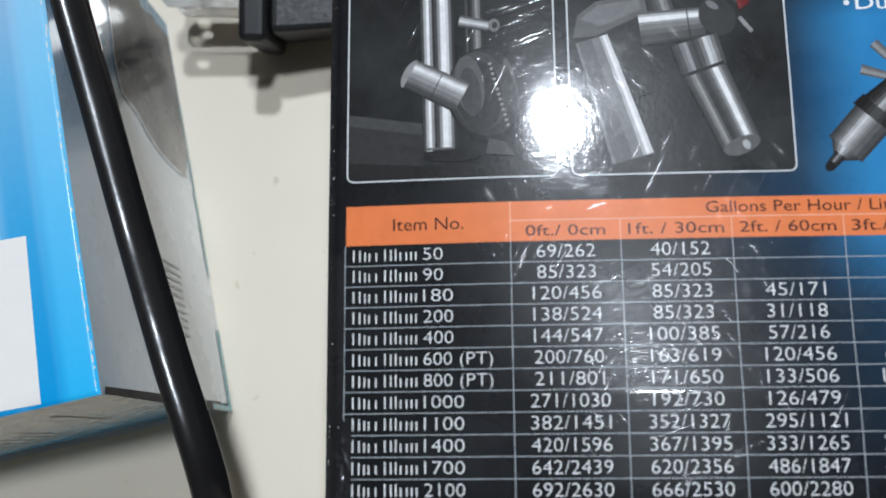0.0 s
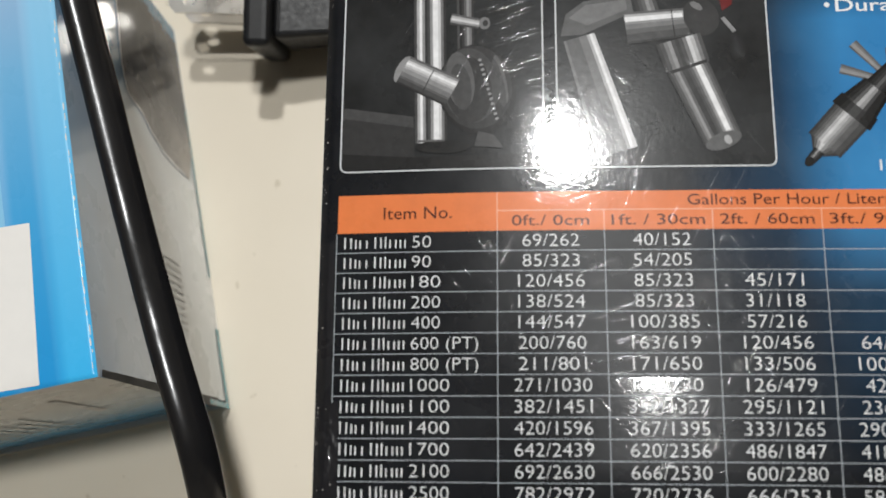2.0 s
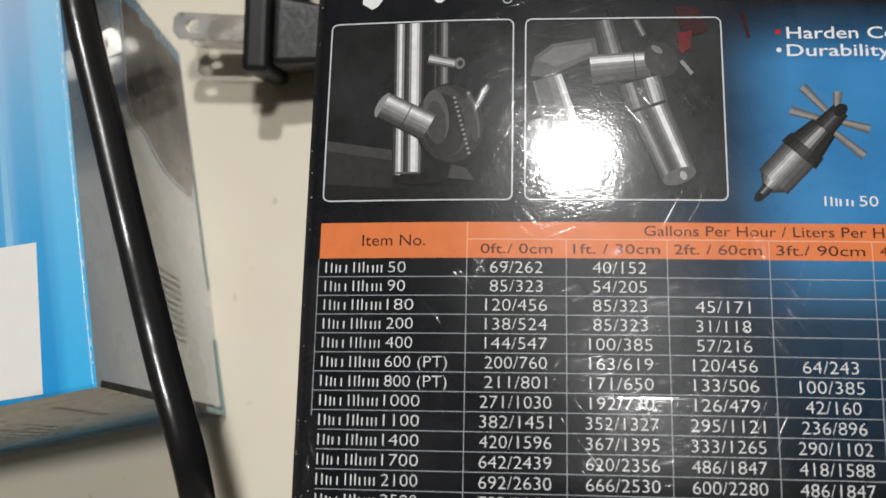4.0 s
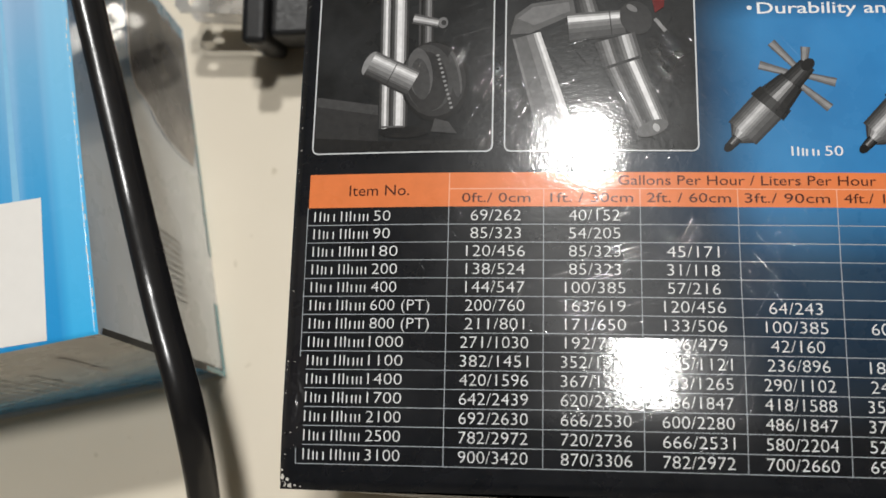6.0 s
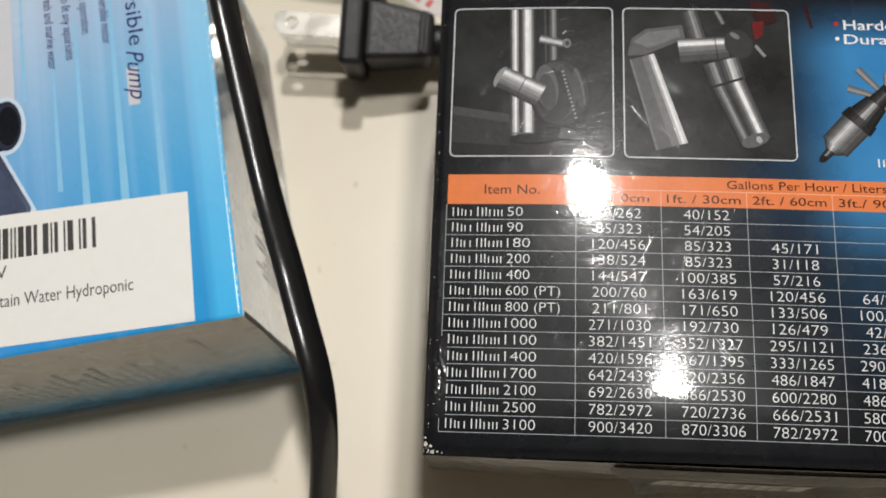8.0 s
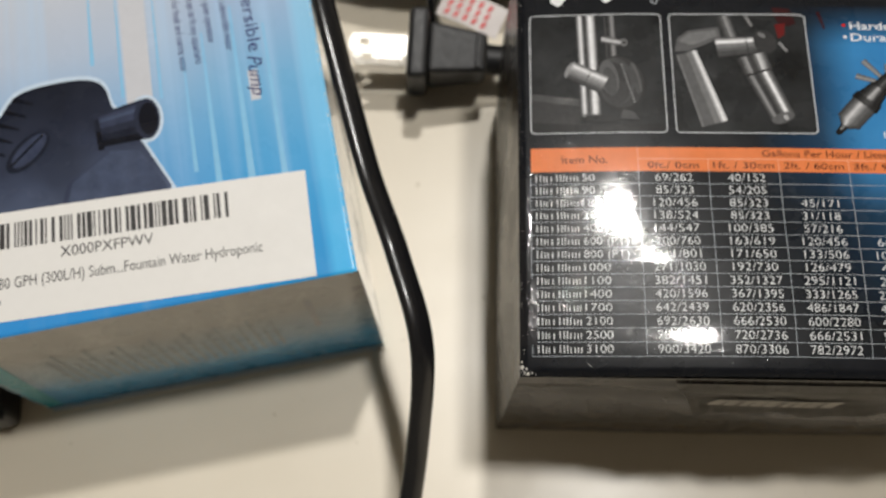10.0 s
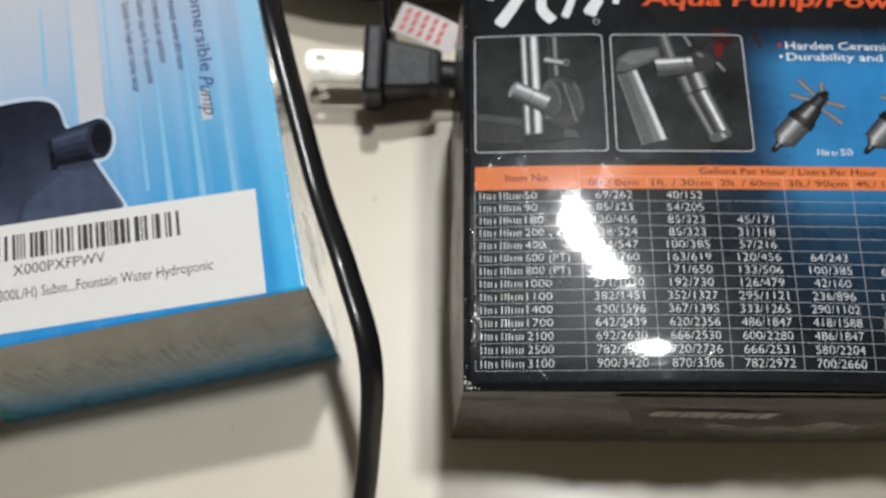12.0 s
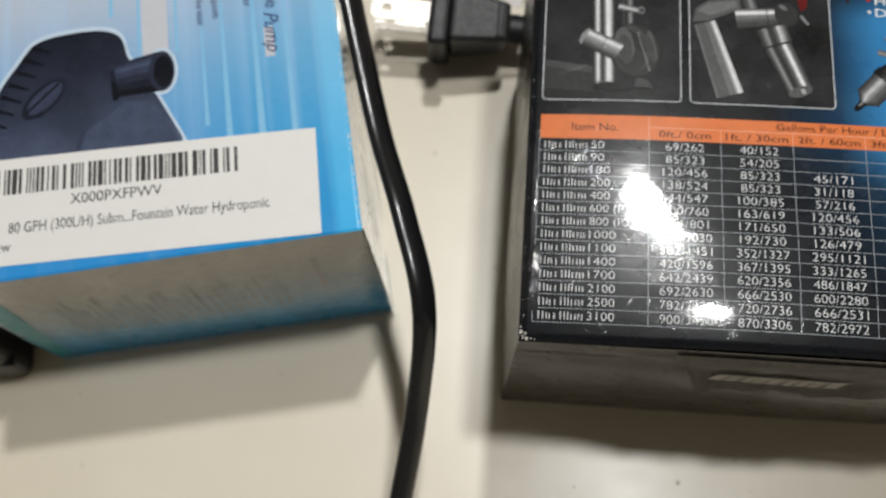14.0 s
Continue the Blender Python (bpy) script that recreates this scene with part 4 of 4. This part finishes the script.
TOP.lay("printed_dial", [(SLATES[1], [ellipse(-68.5, 42.5, 6.2, 3.2, 42)]), (SLATES[3], [ellipse(-68.2, 42.8, 5.2, 2.3, 42)]), (SLATES[0], [bar((-72.5, 39.6), (-65.0, 46.2), 0.6)])], 0.000026, pump_print)
TOP.lay("printed_nozzle", tube((-53.0, 44.3), (-51.6, 44.4), 9.6, 9.6, [2, 1, 1, 0, 0, 0], SLATES) + tube((-51.8, 44.6), (-41.6, 45.6), 8.6, 10.4, [2, 3, 4, 3, 3, 2, 2, 1, 1, 0, 0], SLATES)
        + [(SLATES[2], [ellipse(-41.2, 45.6, 3.0, 5.3)]), (SLATES[0], [ellipse(-40.9, 45.5, 2.2, 4.2)])], 0.00006, label="printed outlet nozzle")
# lettering that runs down the carton
TOP.text("Submersible", -16.6, 86.0, 3.1, M_NAVY, 0.00003, width=27.5, turn=-89.0, label="dark blue lettering")
TOP.lay("lettering_accent", [(M_PURPLE, [rect(-15.8, 81.5, -13.8, 87.6)])], 0.00001)
TOP.lay("lettering_accent", [(M_BEAM, [rect(-17.2, 45.6, -15.0, 53.6)])], 0.00001)
TOP.text("Pump", -16.9, 57.4, 3.4, M_NAVY, 0.00003, width=10.8, turn=-89.0, slant=0.35, label="dark blue slanted lettering")
for x, y1, words, length in ((-21.9, 82.4, "Completely submersible motor", 22.6), (-25.8, 82.4, "Extremely quiet operation", 19.5), (-29.4, 82.0, "Suction cups to fit any aquariums", 24.4), (-33.0, 82.0, "Suitable for fresh and marine water", 26.0)):
    TOP.text(words, x, y1, 1.8, M_NAVY, 0.00003, width=length, turn=-88.5, bold=0.006)
    TOP.lay("bullet", [(M_MAROON, [[(x + 0.1, y1 + 2.6), (x + 1.7, y1 + 2.5), (x + 0.8, y1 + 1.0)]])], 0.00003)
# seam nicks along the folded edge, its sparkles painted as pale marks too
TOP.lay("rim_chips_glints", [(M_WORN_GLINT, [ellipse(-0.40 + rng.uniform(-0.15, 0.15), y, rng.uniform(0.05, 0.12), rng.uniform(0.15, 0.9), 0, 7) for y in [2 + 1.9 * k + rng.uniform(-0.5, 0.5) for k in range(46)] if rng.random() < 0.75])], 0.00003, label="pale nicks and painted sparkles along the fold")


class Upright:
    """A wall of the blue carton as a printing surface: (along, up) in mm."""

    def lay(self, name, mat, polys, parent, face, label=""):
        bm = bmesh.new()
        def spot(a, h):
            rise = h / 1000 / LH
            if face == "front":
                bow = 0.0012 * math.sin(math.pi * -a / 1000 / LW) * math.sin(math.pi * rise)
                return (a / 1000 + 0.0010 * (1 - rise) * (a > -10), 0.0022 * (1 - rise) - bow - 0.00012, h / 1000)
            bow = 0.0004 * math.sin(math.pi * a / 1000 / LD) * math.sin(math.pi * rise)
            return (bow + 0.0010 * (1 - rise) + 0.00012, a / 1000, h / 1000)

        for (a0, h0), (a1, h1), (a2, h2), (a3, h3) in polys:
            n = 8
            rows = []
            for k in range(n + 1):
                t = k / n
                lo, hi = (a0 + (a3 - a0) * t, h0 + (h3 - h0) * t), (a1 + (a2 - a1) * t, h1 + (h2 - h1) * t)
                rows.append([bm.verts.new(spot(lo[0] + (hi[0] - lo[0]) * q / 4, lo[1] + (hi[1] - lo[1]) * q / 4)) for q in range(5)])
            for u, v in zip(rows, rows[1:]):
                for q in range(4):
                    bm.faces.new((u[q], u[q + 1], v[q + 1], v[q]))
        bmesh.ops.remove_doubles(bm, verts=bm.verts[:], dist=0.000002)
        return part(name, bm, mat, parent, label)


UP = Upright()


def gloss_ink(name, color):
    mat, nt, bsdf = material(name)
    n = noise_tex(nt, 300, 4)
    nt.links.new(mix(nt, n, tuple(v * 0.9 for v in color), tuple(v * 1.1 for v in color)), bsdf.inputs["Base Color"])
    laminate(nt, bsdf, 0.06, 0.05, 0.02)
    bsdf.inputs["Coat IOR"].default_value, bsdf.inputs["Coat Weight"].default_value = 1.48, 1.0
    return mat


def make_side_photo():
    """Photograph of a black pump: near black at its crown, brown-grey towards the front."""
    mat = gloss_ink("side_photo_ink", (0.02, 0.02, 0.025))
    nt, bsdf = mat.node_tree, mat.node_tree.nodes["Principled BSDF"]
    bsdf.inputs["Coat Weight"].default_value = 0.22
    c = ramp(nt, axis_of(nt, "Y", 0.050, 0.072), [(0.0, (0.26, 0.25, 0.24)), (0.35, (0.15, 0.14, 0.135)), (0.75, (0.025, 0.026, 0.032)), (1.0, (0.012, 0.013, 0.020))])
    d = ramp(nt, axis_of(nt, "Z", 0.004, 0.034), [(0.0, (2.2, 2.1, 2.0)), (0.6, (1.0, 1.0, 1.0))])
    nt.links.new(mix(nt, 1.0, mix(nt, 1.0, c, d, "MULTIPLY"), ramp(nt, noise_tex(nt, 160, 3), [(0.3, (0.8,) * 3), (0.7, (1.25,) * 3)]), "MULTIPLY"), bsdf.inputs["Base Color"])
    return mat


for k in range(22):
    UP.lay("unread_line", M_LINES, [rect(-76 + 2.5 * k, 24, -75.2 + 2.5 * k, 46 + 5 * math.sin(k * 2.1))], blue, "front", "faint slate line of print")
UP.lay("unread_print", M_FAINT, [rect(-13.8, 34, -12.2, 56)], blue, "front", "faint grey print")
UP.lay("green_corner_print", M_TEAL, [[(-92, 2), (-88, 2), (-84, 66), (-91, 66)]], blue, "front")
for k in range(10):
    UP.lay("unread_line", M_LINES2, [rect(14 + 1.5 * k, 22, 14.5 + 1.5 * k, 46 + 5 * math.sin(1.7 * k))], blue, "side", "faint grey line of print")
# the corner gap's shade, painted as a black strip on the closed wall
UP.lay("flap_gap_shade", M_GAP_SHADE, [[(0.1, 8.0), (0.1, 67.5), (1.3, 67.0), (2.2, 8.0)]], blue, "side", "black strip painting the shade in the folded corner's gap")
UP.lay("blue_trim", M_TRIM, [rect(87.0, 1.0, 91.0, 67.0)], blue, "side", "blue printed edge")
# the dark photograph on the silver side, with its curved pale outline
PHOTO_LOW = [(51.5, 9.0), (52.0, 21.0), (54.0, 28.0), (57.0, 33.5), (58.5, 39.5), (64.5, 41.0), (72.0, 40.0), (88.0, 38.0)]
photo_edge = [(p.x, p.y) for p in spline([(a, h, 0) for a, h in PHOTO_LOW], 5)]
M_SIDEPHOTO, M_RIMLINE = make_side_photo(), gloss_ink("pale_outline_ink", (0.66, 0.68, 0.70))
UP.lay("side_photo", M_SIDEPHOTO, [[(p[0], 0.8 + 6 * max(0, (60 - p[0]) / 10)), p, q, (q[0], 0.8 + 6 * max(0, (60 - q[0]) / 10))] for p, q in zip(photo_edge, photo_edge[1:]) if q[0] > p[0] + 0.02], blue, "side", "dark photograph fading to grey")
UP.lay("photo_outline", M_RIMLINE, [bar(p, q, 0.7) for p, q in zip(photo_edge, photo_edge[1:])], blue, "side", "thin pale curved outline")
UP.lay("teal_trim", M_TEAL, [rect(0.4, 0.4, 18.0, 2.6), rect(0.4, 2.6, 1.6, 14.0), rect(30, 0.4, 70, 1.6)], blue, "side", "teal printed edge")


# barcode label, stuck on slightly askew
def barcode_label():
    ob = thing("barcode_label", blue.matrix_world.copy(), "white paper barcode label stuck on the blue carton", "label")
    lab = Sheet(ob, flat_height)
    at = (-8.7, 0.5, -2.4)
    lab.lay("paper", [(M_PAPER, [rect(-78.0, 0.0, 0.0, 25.3)])], 0.00008, at=at)
    r2, x, bars = random.Random(11), -17.6, []
    while x > -73.0:
        w = r2.choice((0.36, 0.36, 0.7, 0.7, 1.1))
        bars.append(rect(x - w, 16.6, x, 22.6))
        x -= w + r2.choice((0.36, 0.36, 0.7, 1.05))
    for b in bars:
        lab.lay("barcode_stripe", [(M_PRINT, [b])], 0.00010, at=at)

    def row(words, x, y, cap, width, align):
        a = radians(at[2])
        px, py = at[0] + math.cos(a) * x - math.sin(a) * y, at[1] + math.sin(a) * x + math.cos(a) * y
        lab.text(words, px, py, cap, M_PRINT, 0.00010, width=width, align=align, turn=at[2])

    row("X000PXFPWV", -44.5, 12.9, 2.5, 20.2, "CENTER")
    row("80 GPH (300L/H) Subm...Fountain Water Hydroponic", -11.0, 7.4, 2.5, 57.0, "RIGHT")
    row("New", -73.0, 3.2, 2.5, 5.6, "LEFT")


barcode_label()

# ---- the free black cord between the cartons ----
FIG8 = [(0.0030 * math.cos(a), 0.0017 * math.sin(a) * (1 - 0.04 * math.exp(-(math.cos(a) / 0.22) ** 2))) for a in [6.28318 * k / 28 for k in range(28)]]
cord = thing("extension_lead", pose(-0.03, -0.06, 0), "flat glossy black twin power cord, bent over beside the blue carton", "cord")
knots = [(-0.090, 0.230, 0.004), (-0.076, 0.190, 0.030), (-0.0630, 0.150, 0.058), (-0.0530, 0.120, 0.0657), (-0.0464, 0.095, 0.0681), (-0.0393, 0.070, 0.0647), (-0.0333, 0.050, 0.0625), (-0.0261, 0.030, 0.0635),
         (-0.0204, 0.010, 0.0587), (-0.0219, -0.010, 0.0398), (-0.0259, -0.035, 0.0215), (-0.0268, -0.060, 0.0060), (-0.0300, -0.090, 0.0018), (-0.045, -0.150, 0.0018), (-0.09, -0.215, 0.0018), (-0.20, -0.26, 0.0018)]
cord_line = [p - Vector((-0.03, -0.06, 0)) for p in spline(knots, 14)]
cord_bm = sweep_bm(cord_line, FIG8[7:22], Vector((0.62, 0, 1)), False, False)
cord_bm2 = sweep_bm(cord_line, FIG8[21:] + FIG8[:8], Vector((0.62, 0, 1)), False, False)
part("insulated_core", cord_bm, M_CORD, cord, smooth=True)
part("insulated_core", cord_bm2, M_CORD, cord, smooth=True)


# ---- the two-pin plug ----
def blade_bm(x0, x1, yc, z, wide=0.0058, thick=0.0015, hole=0.0016):
    """A flat pin with a chamfered tip and a round hole."""
    bm = bmesh.new()
    w = wide / 2
    outer = [(x1, yc - w), (x1, yc + w), (x0 + 0.0012, yc + w), (x0, yc + w - 0.0014), (x0, yc - w + 0.0014), (x0 + 0.0012, yc - w)]
    loops = [outer, [(x0 + 0.0045 + hole * math.cos(6.2832 * k / 16), yc + hole * math.sin(6.2832 * k / 16)) for k in range(16)]]
    edges = []
    for lp in loops:
        vs = [bm.verts.new((x, y, z)) for x, y in lp]
        edges += [bm.edges.new((vs[i], vs[(i + 1) % len(vs)])) for i in range(len(vs))]
    bmesh.ops.triangle_fill(bm, use_beauty=True, use_dissolve=False, edges=edges)
    ret = bmesh.ops.extrude_face_region(bm, geom=bm.faces[:])
    bmesh.ops.translate(bm, vec=(0, 0, thick), verts=[g for g in ret["geom"] if isinstance(g, bmesh.types.BMVert)])
    bmesh.ops.recalc_face_normals(bm, faces=bm.faces[:])
    return bm


def two_pin_plug():
    m = pose(-0.0262, 0.1147, 0.0030, 17, 3, -2)
    ob = thing("power_plug", m, "black moulded two-pin plug with flat metal pins, lying on its side", "plug")
    part("flange", box_bm(-0.0029, -0.0098, 0.0, 0.0029, 0.0108, 0.0262, 0.0016, 3), M_PLUG, ob)
    bm = box_bm(0.0029, -0.0078, 0.0030, 0.0200, 0.0078, 0.0232, 0.0016, 3)
    for v in bm.verts:
        t = (v.co.x - 0.0029) / 0.0171
        v.co.y *= 1 - 0.28 * t
        v.co.z = 0.0131 + (v.co.z - 0.0131) * (1 - 0.24 * t)
    part("grip", bm, M_PLUG, ob)
    part("grip_ridge", box_bm(0.0165, -0.0050, 0.0200, 0.0180, 0.0050, 0.0222, 0.0005), M_PLUG, ob)
    sec = [(0.0044 * math.cos(6.2832 * k / 14), 0.0044 * math.sin(6.2832 * k / 14)) for k in range(14)]
    part("strain_relief", sweep_bm([(0.019 + 0.0015 * i, 0, 0.0131 - 0.00022 * i) for i in range(11)], sec), M_PLUG, ob, smooth=True)
    tail = spline([(0.033, 0, 0.0105), (0.055, 0.004, 0.006), (0.085, 0.020, 0.0030), (0.10, 0.045, 0.0020), (0.09, 0.075, 0.0020)], 10)
    part("cable", sweep_bm(tail, FIG8), M_CORD, ob, smooth=True)
    part("pin", blade_bm(-0.0200, -0.0020, 0.0005, 0.0188), M_NICKEL, ob, "shiny nickel pin")
    part("pin", blade_bm(-0.0200, -0.0020, 0.0005, 0.0061), M_NICKEL, ob, "shiny nickel pin")


two_pin_plug()


# ---- the black pump behind, with a warning tag ----
def black_pump():
    ob = thing("black_pump", pose(-0.010, 0.180, 0), "glossy black plastic pump lying behind the cartons", "pump")
    bm = bmesh.new()
    bmesh.ops.create_uvsphere(bm, u_segments=40, v_segments=24, radius=1.0)
    for v in bm.verts:
        p = v.co
        e = (abs(p.x) ** 3 + abs(p.y) ** 3 + abs(p.z) ** 3) ** (1 / 3)
        v.co = Vector((p.x / e * 0.062, p.y / e * 0.044, 0.024 + p.z / e * 0.024))
    part("casing", bm, M_PUMP, ob, smooth=True)
    part("volute", box_bm(0.014, -0.040, 0.0, 0.056, 0.006, 0.040, 0.007, 4), M_PUMP, ob)
    for k in range(5):
        part("rib", box_bm(0.020 + 0.007 * k, -0.0425, 0.006, 0.0225 + 0.007 * k, -0.0385, 0.036, 0.0008), M_PUMP, ob)
    bm = bmesh.new()
    bmesh.ops.create_cone(bm, cap_ends=True, segments=28, radius1=0.010, radius2=0.009, depth=0.03)
    bmesh.ops.translate(bm, vec=(0.036, -0.010, 0.050), verts=bm.verts[:])
    part("outlet", bm, M_PUMP, ob)
    tail = spline([(-0.012, -0.040, 0.030), (-0.012, -0.052, 0.022), (-0.010, -0.058, 0.010), (0.0, -0.062, 0.0030)], 10)
    part("cable", sweep_bm(tail, FIG8, Vector((1, 0, 0.2))), M_CORD, ob, smooth=True)


black_pump()


def warning_tag():
    ob = thing("warning_tag", pose(-0.0100, 0.1210, 0.0225, 16, 4, -24) @ Matrix.Diagonal((0.8, 0.72, 1, 1)), "small white paper tag with rows of red print", "tag")
    bm = bmesh.new()
    n = 8
    top = [[bm.verts.new((-0.012 + 0.024 * i / n, -0.0065 + 0.013 * j / 4, 0.0012 * math.sin(3.1 * i / n))) for i in range(n + 1)] for j in range(5)]
    for j in range(4):
        for i in range(n):
            bm.faces.new((top[j][i], top[j][i + 1], top[j + 1][i + 1], top[j + 1][i]))
    ret = bmesh.ops.extrude_face_region(bm, geom=bm.faces[:])
    bmesh.ops.translate(bm, vec=(0, 0, -0.0003), verts=[g for g in ret["geom"] if isinstance(g, bmesh.types.BMVert)])
    bmesh.ops.recalc_face_normals(bm, faces=bm.faces[:])
    part("paper", bm, M_TAG, ob)
    bm = bmesh.new()
    for r in range(5):
        for k in range(3):
            x0 = -0.0095 + 0.0036 * r
            y0 = -0.0050 + 0.0036 * k
            z = 0.0012 * math.sin(3.1 * (x0 + 0.013) / 0.024) + 0.0002
            bm.faces.new([bm.verts.new(c) for c in ((x0, y0, z), (x0 + 0.0016, y0, z), (x0 + 0.0022, y0 + 0.0028, z), (x0 + 0.0006, y0 + 0.0028, z))])
    part("red_print", bm, M_TAGRED, ob, "rows of red bars")


warning_tag()


def power_brick():
    ob = thing("power_adapter", pose(-0.1315, 0.0015, 0, 0, 0, 8), "black plastic power adapter beside the blue carton", "adapter")
    part("casing", box_bm(-0.050, 0.0, 0.0, 0.0, 0.060, 0.040, 0.003, 3), M_PUMP, ob)
    part("seam", box_bm(-0.0502, -0.0002, 0.0135, 0.0002, 0.0602, 0.0145), M_PLUG, ob)


power_brick()


# ---- a crumb on the table ----
def crumb(x, y, size):
    bm = bmesh.new()
    bmesh.ops.create_icosphere(bm, subdivisions=2, radius=size)
    for v in bm.verts:
        v.co *= 1 + 0.25 * noise.noise(v.co * 2600)
        v.co.z = v.co.z * 0.6 + size * 0.5
    ob = part("crumb", bm, M_WORN_GLINT, None, "tiny pale crumb lying on the cream table", smooth=True)
    ob.location = (x, y, 0)
    tagged(ob, category="crumb", group="crumbs on the table")


crumb(0.0449, -0.0157, 0.0005)
crumb(0.0180, -0.0185, 0.00035)
